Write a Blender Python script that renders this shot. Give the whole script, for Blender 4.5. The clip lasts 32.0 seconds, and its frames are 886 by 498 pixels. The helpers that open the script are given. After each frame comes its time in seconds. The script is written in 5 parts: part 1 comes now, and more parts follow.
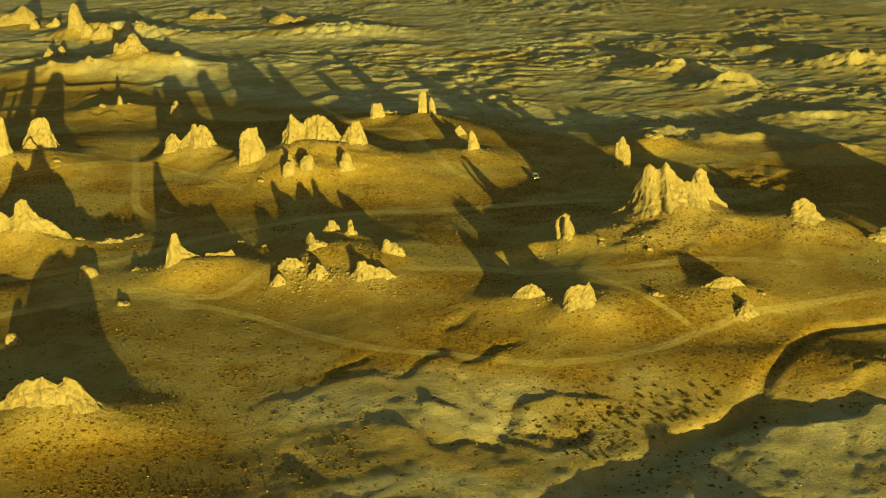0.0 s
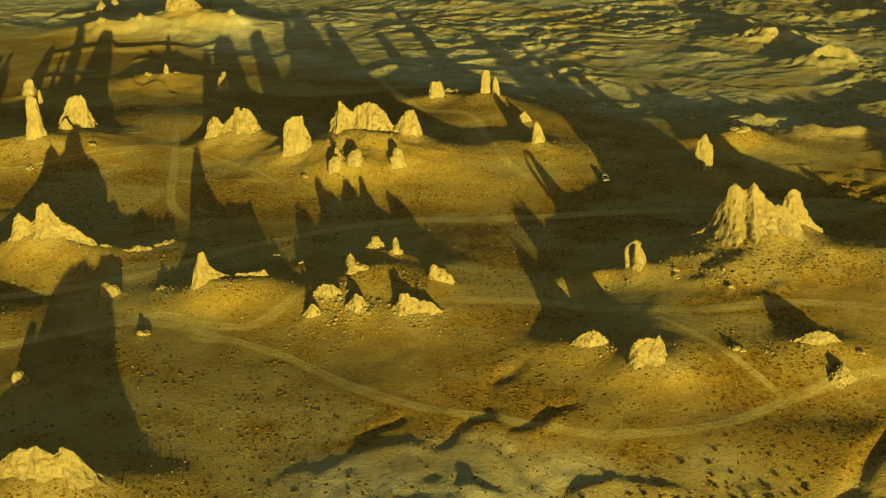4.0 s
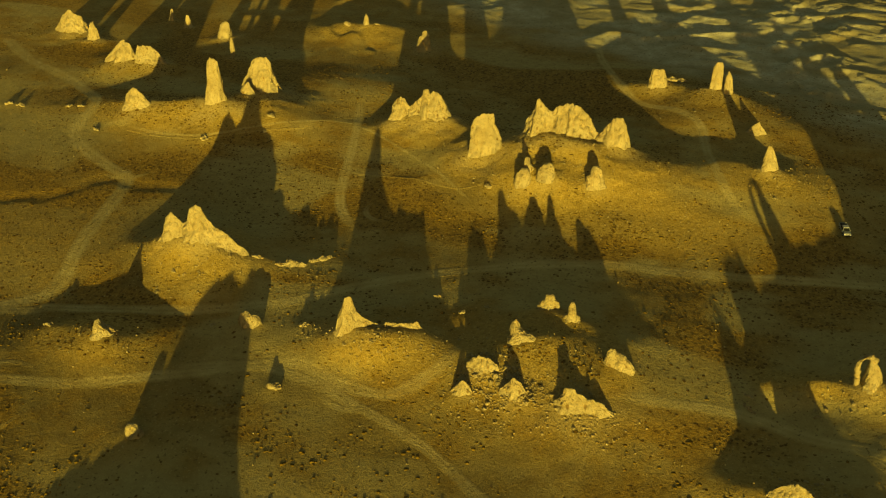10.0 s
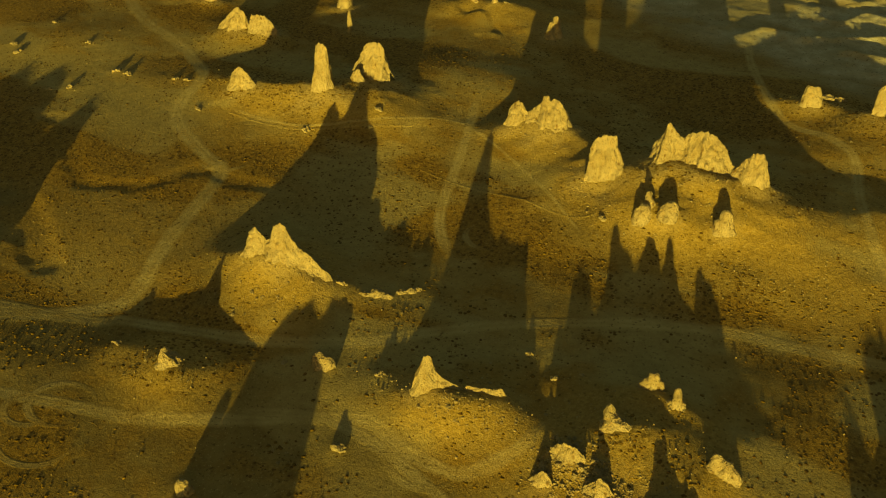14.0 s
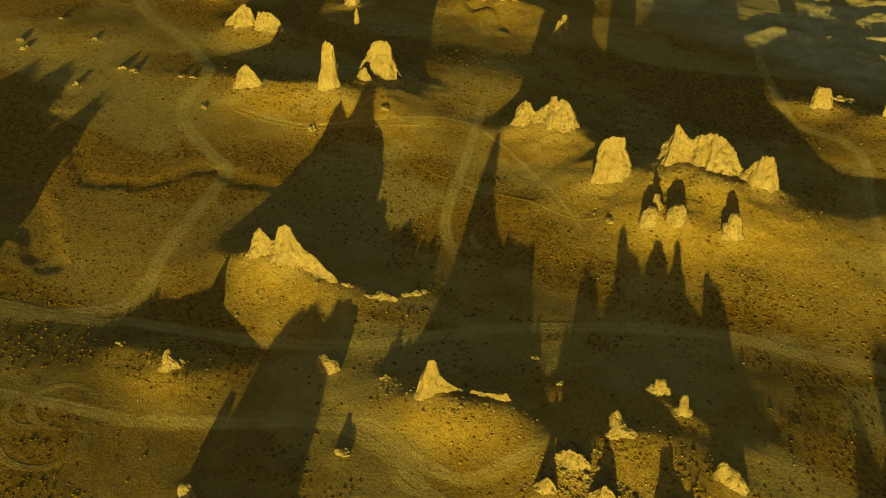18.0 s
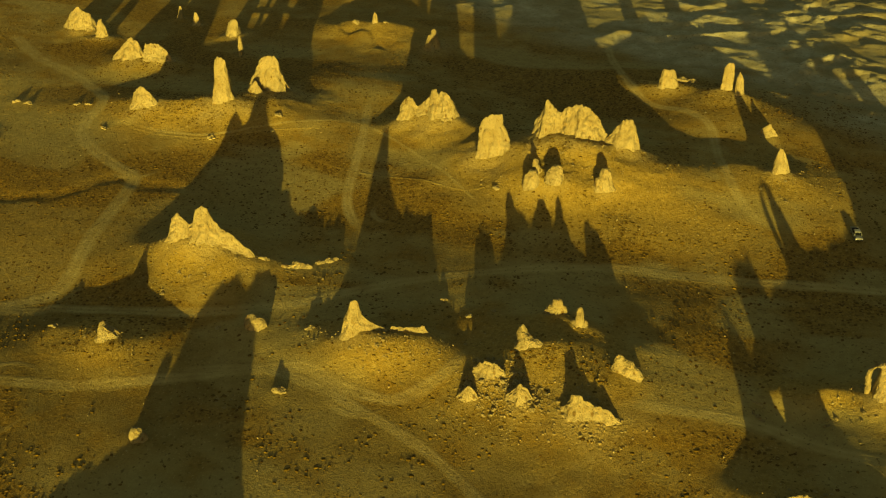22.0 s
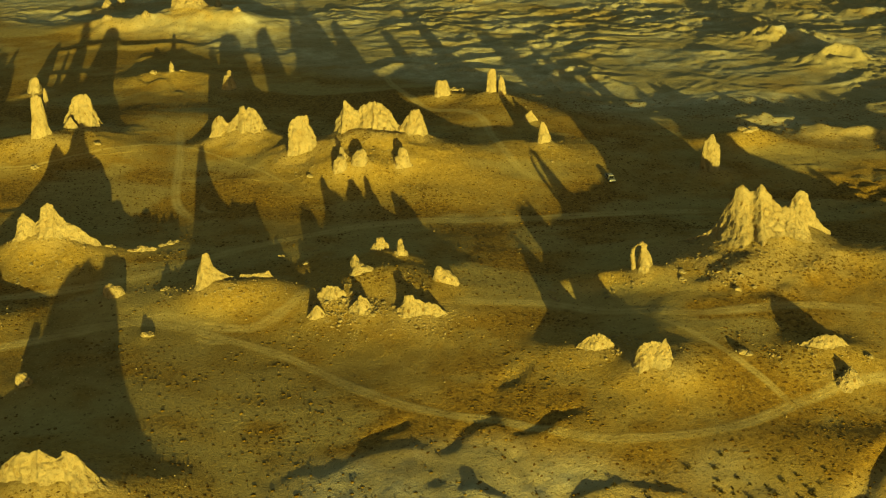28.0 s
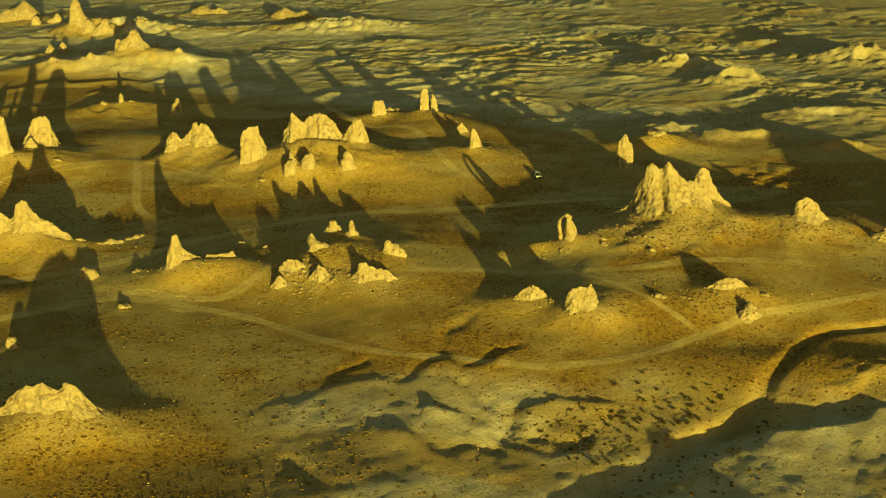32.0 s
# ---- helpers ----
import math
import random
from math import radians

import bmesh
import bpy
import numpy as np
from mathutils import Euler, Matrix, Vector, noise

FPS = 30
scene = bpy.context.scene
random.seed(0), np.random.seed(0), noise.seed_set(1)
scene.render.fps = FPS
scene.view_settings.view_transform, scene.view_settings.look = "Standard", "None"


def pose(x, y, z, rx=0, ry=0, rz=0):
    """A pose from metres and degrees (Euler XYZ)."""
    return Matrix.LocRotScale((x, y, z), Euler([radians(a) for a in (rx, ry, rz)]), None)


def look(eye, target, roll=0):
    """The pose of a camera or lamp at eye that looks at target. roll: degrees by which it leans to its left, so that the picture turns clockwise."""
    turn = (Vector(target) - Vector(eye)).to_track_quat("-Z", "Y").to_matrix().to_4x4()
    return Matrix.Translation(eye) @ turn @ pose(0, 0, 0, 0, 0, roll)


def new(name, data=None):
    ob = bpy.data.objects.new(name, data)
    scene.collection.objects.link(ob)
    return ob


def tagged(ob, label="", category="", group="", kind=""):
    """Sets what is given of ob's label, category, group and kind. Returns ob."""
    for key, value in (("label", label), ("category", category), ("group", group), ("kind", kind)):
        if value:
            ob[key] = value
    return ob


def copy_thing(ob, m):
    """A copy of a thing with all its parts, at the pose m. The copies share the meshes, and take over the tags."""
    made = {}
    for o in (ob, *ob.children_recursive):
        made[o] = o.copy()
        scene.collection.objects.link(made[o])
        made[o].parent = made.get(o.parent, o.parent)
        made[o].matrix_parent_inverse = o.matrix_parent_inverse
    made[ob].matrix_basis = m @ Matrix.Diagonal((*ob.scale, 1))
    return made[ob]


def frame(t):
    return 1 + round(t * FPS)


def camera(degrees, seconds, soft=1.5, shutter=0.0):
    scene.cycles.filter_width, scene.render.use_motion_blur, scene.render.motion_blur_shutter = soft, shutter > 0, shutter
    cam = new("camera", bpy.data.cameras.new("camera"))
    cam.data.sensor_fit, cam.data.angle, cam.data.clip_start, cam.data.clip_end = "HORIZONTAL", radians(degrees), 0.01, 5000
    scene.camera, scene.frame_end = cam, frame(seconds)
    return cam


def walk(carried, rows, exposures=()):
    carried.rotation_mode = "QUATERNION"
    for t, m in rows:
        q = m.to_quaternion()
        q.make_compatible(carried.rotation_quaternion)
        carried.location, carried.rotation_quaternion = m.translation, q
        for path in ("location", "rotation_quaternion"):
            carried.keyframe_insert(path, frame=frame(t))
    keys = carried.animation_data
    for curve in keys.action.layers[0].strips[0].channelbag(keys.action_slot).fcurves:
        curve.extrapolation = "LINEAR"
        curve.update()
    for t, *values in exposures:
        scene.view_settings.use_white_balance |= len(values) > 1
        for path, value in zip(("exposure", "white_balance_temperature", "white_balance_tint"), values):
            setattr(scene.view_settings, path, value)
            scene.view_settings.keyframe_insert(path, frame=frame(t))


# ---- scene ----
cam = camera(46.57, 32.0, soft=1.15)
PATH = [
    (0, (-0.02, -0.03, 99.66), (-0.02, 93.41, 64.05), -0.50),
    (0.5, (0.54, 4.31, 101.09), (-0.01, 97.44, 64.67), -0.50),
    (1, (1.11, 8.58, 102.47), (-0.04, 101.41, 65.31), -0.48),
    (1.5, (1.70, 12.77, 103.96), (-0.13, 105.26, 65.99), -0.51),
    (2, (2.26, 17.13, 105.34), (-0.27, 109.28, 66.58), -0.54),
    (2.5, (2.68, 21.40, 106.72), (-0.57, 113.19, 67.17), -0.53),
    (3, (3.24, 25.73, 108.09), (-0.78, 117.14, 67.76), -0.56),
    (3.5, (3.51, 30.03, 109.46), (-1.61, 121.03, 68.33), -0.54),
    (4, (3.90, 35.15, 111.47), (-2.99, 125.55, 69.27), -0.60),
    (4.5, (4.29, 39.57, 112.76), (-4.28, 129.45, 69.76), -0.63),
    (5, (4.64, 43.92, 113.88), (-5.60, 133.26, 70.13), -0.66),
    (5.5, (4.73, 47.35, 115.15), (-6.88, 136.19, 70.73), -0.63),
    (6, (4.89, 51.82, 116.51), (-8.80, 139.94, 71.26), -0.63),
    (6.5, (4.84, 56.20, 117.80), (-10.84, 143.57, 71.75), -0.58),
    (7, (5.13, 60.62, 119.12), (-12.43, 147.21, 72.28), -0.58),
    (7.5, (5.16, 65.09, 120.50), (-13.96, 150.90, 72.84), -0.55),
    (8, (4.98, 69.40, 121.78), (-15.59, 154.43, 73.34), -0.50),
    (8.5, (5.03, 73.92, 123.17), (-17.13, 158.07, 73.90), -0.56),
    (9, (4.75, 78.22, 124.45), (-18.86, 161.51, 74.40), -0.49),
    (9.5, (4.50, 82.52, 125.79), (-20.61, 164.89, 74.95), -0.49),
    (10, (4.12, 86.68, 127.07), (-22.42, 168.12, 75.47), -0.43),
    (10.5, (3.52, 90.97, 128.49), (-24.37, 171.44, 76.07), -0.36),
    (11, (3.03, 95.28, 129.72), (-26.25, 174.73, 76.52), -0.35),
    (11.5, (2.31, 99.38, 131.08), (-28.22, 177.83, 77.10), -0.30),
    (12, (1.83, 103.66, 132.31), (-30.08, 181.02, 77.58), -0.28),
    (12.5, (0.96, 107.70, 133.62), (-32.17, 183.99, 78.09), -0.23),
    (13, (0.37, 111.88, 135.04), (-34.07, 186.97, 78.70), -0.28),
    (13.5, (-0.42, 115.86, 135.81), (-36.05, 189.87, 78.78), -0.21),
    (14, (-1.25, 119.81, 136.46), (-37.96, 192.72, 78.69), -0.15),
    (14.5, (-2.39, 123.67, 137.32), (-40.05, 195.42, 78.73), -0.10),
    (15, (-3.58, 128.32, 138.01), (-42.42, 198.65, 78.48), -0.10),
    (15.5, (-4.74, 132.37, 138.42), (-44.57, 201.46, 78.10), -0.10),
    (16.1, (-6.41, 137.62, 139.00), (-47.43, 205.08, 77.62), -0.11),
    (16.5, (-5.30, 134.12, 138.61), (-45.53, 202.67, 77.94), -0.10),
    (17, (-3.90, 129.74, 138.13), (-43.13, 199.64, 78.34), -0.09),
    (17.5, (-3.09, 126.18, 137.82), (-41.36, 197.16, 78.69), -0.12),
    (18, (-1.96, 121.98, 137.19), (-39.14, 194.22, 78.89), -0.11),
    (18.5, (-0.95, 118.37, 136.31), (-37.25, 191.68, 78.80), -0.19),
    (19, (-0.18, 114.00, 135.76), (-35.20, 188.48, 78.96), -0.23),
    (19.5, (0.55, 110.23, 134.50), (-33.40, 185.79, 78.47), -0.25),
    (20, (1.29, 105.82, 132.97), (-31.26, 182.61, 77.81), -0.25),
    (20.5, (2.15, 102.18, 131.94), (-29.31, 179.90, 77.45), -0.36),
    (21, (2.83, 98.04, 130.72), (-27.34, 176.78, 76.96), -0.39),
    (21.5, (3.43, 93.39, 128.99), (-25.30, 173.30, 76.18), -0.46),
    (22, (3.89, 89.15, 127.80), (-23.44, 170.05, 75.75), -0.45),
    (22.5, (4.03, 84.84, 126.30), (-21.79, 166.76, 75.08), -0.43),
    (23, (4.60, 80.54, 125.08), (-19.83, 163.35, 74.64), -0.51),
    (23.5, (4.97, 76.27, 123.86), (-18.01, 159.96, 74.18), -0.53),
    (24, (4.91, 71.68, 122.47), (-16.47, 156.28, 73.63), -0.50),
    (24.5, (5.08, 67.49, 121.03), (-14.84, 152.90, 72.99), -0.57),
    (25, (5.14, 62.41, 119.67), (-13.04, 148.69, 72.50), -0.57),
    (25.5, (4.95, 57.97, 118.33), (-11.48, 145.03, 71.96), -0.58),
    (26, (4.87, 53.57, 117.02), (-9.62, 141.40, 71.45), -0.61),
    (26.5, (4.88, 50.44, 115.95), (-8.07, 138.81, 70.98), -0.69),
    (27, (4.81, 45.59, 114.39), (-6.07, 134.70, 70.33), -0.69),
    (27.5, (4.38, 41.42, 113.12), (-4.89, 131.09, 69.83), -0.61),
    (28, (4.16, 36.81, 112.23), (-3.35, 126.98, 69.65), -0.67),
    (28.5, (3.50, 32.66, 110.32), (-2.45, 123.39, 68.71), -0.49),
    (29, (3.10, 28.08, 109.22), (-1.36, 119.24, 68.35), -0.54),
    (29.5, (2.88, 23.72, 108.04), (-0.77, 115.24, 67.92), -0.52),
    (30, (2.09, 19.21, 106.30), (-0.70, 111.15, 67.07), -0.49),
    (30.5, (2.19, 15.28, 105.16), (-0.10, 107.53, 66.63), -0.53),
    (31, (1.23, 11.27, 103.72), (-0.26, 103.85, 65.95), -0.46),
    (31.5, (1.11, 6.36, 102.11), (0.14, 99.29, 65.18), -0.67),
    (32, (0.60, 1.86, 101.62), (0.22, 95.00, 65.21), -0.72),
]
walk(cam, [(t, look(eye, target, roll)) for t, eye, target, roll in PATH],
     [(0.0, 1.07, 16500, -18.5), (3.0, 0.95, 16700, -17), (6.0, 0.9, 18000, -16), (9.0, 0.8, 20500, -12.5), (14.0, 0.6, 25000, -9.5),
      (18.2, 0.6, 25000, -9.5), (23.2, 0.8, 20500, -12.5), (26.2, 0.9, 18000, -16), (29.2, 0.95, 16700, -17), (32.0, 1.07, 16500, -18.5)])
# ---- daylight: a low sun behind the camera ----
SUN_TURN, SUN_HEIGHT = radians(17.5), radians(4.4)
world = bpy.data.worlds.new("evening_sky")
scene.world = world
world.use_nodes = True
wn = world.node_tree
sky = wn.nodes.new("ShaderNodeTexSky")
sky.sky_type, sky.sun_disc = "NISHITA", False
sky.sun_elevation, sky.sun_rotation = SUN_HEIGHT, math.pi - SUN_TURN
wn.nodes["Background"].inputs["Strength"].default_value = 0.085
wn.links.new(sky.outputs[0], wn.nodes["Background"].inputs["Color"])
sun = new("sun", bpy.data.lights.new("sun", "SUN"))
sun.data.energy, sun.data.angle, sun.data.color = 5.0, radians(0.6), (1.0, 0.88, 0.4)
sun.matrix_world = look((0, 0, 0), (-math.sin(SUN_TURN), math.cos(SUN_TURN), -math.tan(SUN_HEIGHT)))


# ---- materials ----
def graph(name, rough=0.9):
    m = bpy.data.materials.new(name)
    m.use_nodes = True
    b = m.node_tree.nodes["Principled BSDF"]
    b.inputs["Roughness"].default_value = rough
    b.inputs["Specular IOR Level"].default_value = 0.15
    return m, m.node_tree, b


def node(tree, kind, **inputs):
    n = tree.nodes.new(kind)
    for key, value in inputs.items():
        n.inputs[key.replace("_", " ")].default_value = value
    return n


def coords(tree, scale=(1, 1, 1)):
    c = tree.nodes.new("ShaderNodeTexCoord")
    m = tree.nodes.new("ShaderNodeMapping")
    m.inputs["Scale"].default_value = scale
    tree.links.new(c.outputs["Object"], m.inputs["Vector"])
    return m.outputs[0]


def grain(tree, where, scale, detail=4.0, rough=0.6):
    n = node(tree, "ShaderNodeTexNoise", Scale=scale, Detail=detail, Roughness=rough)
    tree.links.new(where, n.inputs["Vector"])
    return n.outputs["Fac"]


def ramp(tree, fac, *stops):
    r = tree.nodes.new("ShaderNodeValToRGB")
    e = r.color_ramp.elements
    while len(e) < len(stops):
        e.new(0.5)
    for k, (at, c) in enumerate(stops):
        e[k].position, e[k].color = at, (*c, 1)
    tree.links.new(fac, r.inputs["Fac"])
    return r.outputs["Color"]


def mix(tree, fac, a, b, how="MIX"):
    n = tree.nodes.new("ShaderNodeMix")
    n.data_type, n.blend_type = "RGBA", how
    if isinstance(fac, float):
        n.inputs[0].default_value = fac
    else:
        tree.links.new(fac, n.inputs[0])
    for socket, v in ((n.inputs[6], a), (n.inputs[7], b)):
        if isinstance(v, tuple):
            socket.default_value = (*v, 1)
        else:
            tree.links.new(v, socket)
    return n.outputs[2]


def bump(tree, b, height, strength, distance):
    n = node(tree, "ShaderNodeBump", Strength=strength, Distance=distance)
    tree.links.new(height, n.inputs["Height"])
    last = b.inputs["Normal"].links
    if last:
        tree.links.new(last[0].from_socket, n.inputs["Normal"])
    tree.links.new(n.outputs[0], b.inputs["Normal"])


def attribute(tree, name):
    a = tree.nodes.new("ShaderNodeAttribute")
    a.attribute_name = name
    return a.outputs["Fac"]


def spots_of(tree, where, scale, size, share):
    """Round spots strewn at random: 1 on a spot; share of the cells that bear one."""
    v = tree.nodes.new("ShaderNodeTexVoronoi")
    v.inputs["Scale"].default_value, v.inputs["Randomness"].default_value = scale, 1.0
    tree.links.new(where, v.inputs["Vector"])
    near = ramp(tree, v.outputs["Distance"], (size * 0.6, (1, 1, 1)), (size, (0, 0, 0)))
    apart = tree.nodes.new("ShaderNodeSeparateColor")
    tree.links.new(v.outputs["Color"], apart.inputs[0])
    pick = ramp(tree, apart.outputs[0], (share, (1, 1, 1)), (min(share + 0.02, 1), (0, 0, 0)))
    return mix(tree, 1.0, near, pick, "MULTIPLY")


def wobbly(tree, where, amount, scale):
    """The same places, pushed about a little."""
    n = node(tree, "ShaderNodeTexNoise", Scale=scale, Detail=2.0)
    tree.links.new(where, n.inputs["Vector"])
    add = tree.nodes.new("ShaderNodeVectorMath")
    add.operation = "MULTIPLY_ADD"
    tree.links.new(n.outputs["Color"], add.inputs[0])
    add.inputs[1].default_value = (amount, amount, amount)
    tree.links.new(where, add.inputs[2])
    return add.outputs[0]


def ground_material():
    m, t, b = graph("desert_soil", 0.95)
    w = coords(t)
    ww = wobbly(t, w, 0.9, 0.8)
    soil = ramp(t, grain(t, w, 0.09, 9, 0.68), (0.3, (0.215, 0.148, 0.057)), (0.5, (0.29, 0.21, 0.087)), (0.68, (0.36, 0.276, 0.125)))
    scrub = ramp(t, grain(t, w, 0.9, 5, 0.7), (0.35, (0.155, 0.09, 0.027)), (0.62, (0.3, 0.188, 0.06)))
    rubble = ramp(t, grain(t, w, 0.9, 7, 0.75), (0.3, (0.2, 0.13, 0.045)), (0.55, (0.305, 0.212, 0.08)), (0.75, (0.395, 0.3, 0.132)))
    sand = ramp(t, grain(t, w, 0.35, 8, 0.7), (0.3, (0.25, 0.19, 0.084)), (0.7, (0.345, 0.28, 0.138)))
    pale = ramp(t, grain(t, w, 0.16, 9, 0.7), (0.3, (0.26, 0.23, 0.145)), (0.5, (0.35, 0.325, 0.235)), (0.7, (0.48, 0.46, 0.37)))
    rust = ramp(t, grain(t, w, 0.075, 7, 0.7), (0.46, (0, 0, 0)), (0.6, (0.85, 0.85, 0.85)))
    soil = mix(t, rust, soil, ramp(t, grain(t, w, 0.7, 6, 0.7), (0.3, (0.18, 0.105, 0.031)), (0.7, (0.33, 0.205, 0.066))))
    # dark olive soil, its colour deepened to hold part of the long shadows
    loam = ramp(t, grain(t, w, 0.12, 8, 0.7), (0.3, (0.08, 0.06, 0.026)), (0.5, (0.12, 0.088, 0.037)), (0.7, (0.18, 0.135, 0.06)))
    c = mix(t, attribute(t, "scrub"), mix(t, attribute(t, "loam"), soil, loam), scrub)
    c = mix(t, attribute(t, "sand"), c, sand)
    c = mix(t, attribute(t, "rubble"), c, rubble)
    flat = ramp(t, grain(t, w, 0.2, 9, 0.72), (0.3, (0.175, 0.145, 0.08)), (0.5, (0.255, 0.222, 0.135)), (0.7, (0.33, 0.295, 0.195)))
    c = mix(t, attribute(t, "flats"), c, flat)
    c = mix(t, attribute(t, "pale"), c, pale)
    talus = ramp(t, grain(t, w, 1.3, 7, 0.8), (0.3, (0.2, 0.142, 0.062)), (0.5, (0.29, 0.215, 0.103)), (0.7, (0.39, 0.31, 0.172)))
    c = mix(t, attribute(t, "talus"), c, talus)
    shrub = spots_of(t, ww, 0.55, 0.34, 0.45)
    c = mix(t, mix(t, 1.0, shrub, attribute(t, "dotted"), "MULTIPLY"), c, (0.125, 0.078, 0.025))
    tuft = spots_of(t, ww, 1.5, 0.36, 0.3)
    c = mix(t, mix(t, 1.0, tuft, attribute(t, "dotted"), "MULTIPLY"), c, (0.16, 0.098, 0.031))
    pebble = spots_of(t, w, 1.1, 0.2, 0.22)
    c = mix(t, mix(t, 0.75, pebble, (0, 0, 0)), c, (0.45, 0.37, 0.21))
    c = mix(t, attribute(t, "worn"), c, ramp(t, grain(t, w, 0.8, 6), (0.3, (0.38, 0.305, 0.155)), (0.7, (0.48, 0.4, 0.22))))
    speck = ramp(t, grain(t, w, 2.4, 2, 0.5), (0.62, (0, 0, 0)), (0.72, (0.7, 0.7, 0.7)))
    c = mix(t, speck, c, (0.38, 0.3, 0.16))
    dots = ramp(t, grain(t, w, 1.3, 2, 0.5), (0.3, (0.7, 0.7, 0.7)), (0.38, (0, 0, 0)))
    c = mix(t, dots, c, (0.1, 0.065, 0.022))
    t.links.new(c, b.inputs["Base Color"])
    bump(t, b, grain(t, w, 0.3, 5, 0.65), 0.8, 0.3)
    bump(t, b, grain(t, w, 1.4, 6, 0.75), 1.0, 0.36)
    bump(t, b, grain(t, w, 4.5, 4, 0.7), 0.6, 0.06)
    return m


def tufa_material():
    m, t, b = graph("tufa_rock", 0.92)
    w = coords(t)
    c = ramp(t, grain(t, w, 0.25, 9, 0.7), (0.28, (0.225, 0.169, 0.093)), (0.5, (0.305, 0.244, 0.147)), (0.72, (0.362, 0.3, 0.19)))
    c = mix(t, ramp(t, grain(t, coords(t, (1, 1, 0.8)), 1.0, 6, 0.75), (0.35, (0.85, 0.85, 0.85)), (0.46, (0, 0, 0))), c, (0.2, 0.14, 0.068))
    # hollows drawn by colour alone: dark spots for the shade inside them
    pit_shade = spots_of(t, wobbly(t, coords(t, (1, 1, 0.6)), 0.7, 0.9), 0.6, 0.26, 0.16)
    c = mix(t, pit_shade, c, (0.16, 0.105, 0.05))
    t.links.new(c, b.inputs["Base Color"])
    bump(t, b, grain(t, coords(t, (1, 1, 0.7)), 0.7, 9, 0.72), 1.0, 0.9)
    bump(t, b, grain(t, w, 2.2, 6, 0.7), 0.8, 0.25)
    return m


SOIL, TUFA = ground_material(), tufa_material()


def plain(name, c, rough=0.6, metal=0.0):
    m, t, b = graph(name, rough)
    b.inputs["Metallic"].default_value = metal
    f = grain(t, coords(t), 3.0, 5)
    t.links.new(ramp(t, f, (0.3, tuple(v * 0.8 for v in c)), (0.7, tuple(min(v * 1.15, 1) for v in c))), b.inputs["Base Color"])
    return m


# ---- the lie of the land ----
def lattice(i, j, seed):
    h = (i.astype(np.int64) * 374761393 + j.astype(np.int64) * 668265263 + seed * 974711) & 0x7FFFFFFF
    h = ((h ^ (h >> 13)) * 1274126177) & 0x7FFFFFFF
    return ((h ^ (h >> 16)) & 0xFFFF) / 32767.5 - 1.0


def vnoise(x, y, seed=0):
    """Smooth noise from -1 to 1, with one lump a unit."""
    i, j = np.floor(x), np.floor(y)
    u, v = x - i, y - j
    u, v = u * u * u * (u * (u * 6 - 15) + 10), v * v * v * (v * (v * 6 - 15) + 10)
    a, b = lattice(i, j, seed), lattice(i + 1, j, seed)
    c, d = lattice(i, j + 1, seed), lattice(i + 1, j + 1, seed)
    return (a * (1 - u) + b * u) * (1 - v) + (c * (1 - u) + d * u) * v


def fbm(x, y, octaves=4, seed=0, gain=0.5):
    total, amp = 0 * x, 1.0
    for n in range(octaves):
        total = total + amp * vnoise(x * 2.03 ** n + 17.3 * n, y * 2.03 ** n - 9.1 * n, seed + n)
        amp *= gain
    return total


def step(a, b, x):
    u = np.clip((x - a) / (b - a), 0, 1)
    return u * u * (3 - 2 * u)


# mounds of talus: x, y, half-widths along x and y, height
MOUNDS = (
    (-116, 267, 14, 11, 6.0), (-40, 331, 32, 18, 10.5), (-86, 347, 13, 8, 4.0), (-158, 340, 30, 12, 5.8),
    (-62, 247, 14, 8, 4.5), (-28, 250, 16, 13, 5.2), (66, 266, 16, 13, 6.4), (31, 217, 11, 7, 1.5),
    (18, 225, 10, 7, 1.9), (68, 221, 13, 7, 1.6), (95, 261, 15, 11, 4.6), (10, 341, 17, 12, 2.7),
    (-6, 387, 13, 9, 2.6), (-134, 424, 22, 10, 4.1), (-76, 175, 13, 12, 5.2), (-57, 176, 9, 6, 0.7), (-120, 233, 13, 8, 3.3),
    (-30, 313, 36, 12, -0.4), (-156, 517, 38, 15, 8.5), (-192, 507, 22, 10, 2.5), (-132, 513, 16, 9, 3.0), (74, 356, 14, 7, 4.1),
    (32, 256, 7, 5, 1.7), (24.5, 256, 4, 4, 1.7), (18, 257, 6, 4, 1.7), (-46, 317, 10, 5, 2.9), (-64, 324, 7, 6, -2.0), (-25, 392, 11, 6, 1.6), (-198, 371, 14, 9, 2.4), (-145, 350, 14, 9, 1.6), (-26.5, 262, 5, 4, 1.8), (42, 256, 8, 5, 1.0),
)
# broad swells and dips: x, y, height
SWELLS = ((-250, 347, 1.1), (-160, 243, -0.9), (-130, 243, -1.2), (-130, 347, 1.9), (-130, 373, 1.9), (-130, 399, 0.9), (-100, 295, -1.3), (-100, 373, 2.0), (-70, 269, 0.8), (-70, 347, 1.9), (-40, 165, -1.3), (-40, 191, -0.8), (-40, 217, -0.9), (-40, 269, 1.4), (-40, 295, 1.3), (-40, 399, 2.4), (-10, 217, 0.8), (-10, 243, 2.0), (-10, 269, 1.4), (-10, 321, 0.9), (-10, 347, 1.2), (-10, 373, 3.7), (-10, 399, 2.1), (20, 165, -1.4), (20, 191, -1.1), (20, 321, 1.1), (20, 347, 0.9), (20, 373, 2.5), (50, 243, 1.0), (50, 399, -1.4), (80, 217, -1.1), (80, 243, 1.1), (110, 399, -1.3))
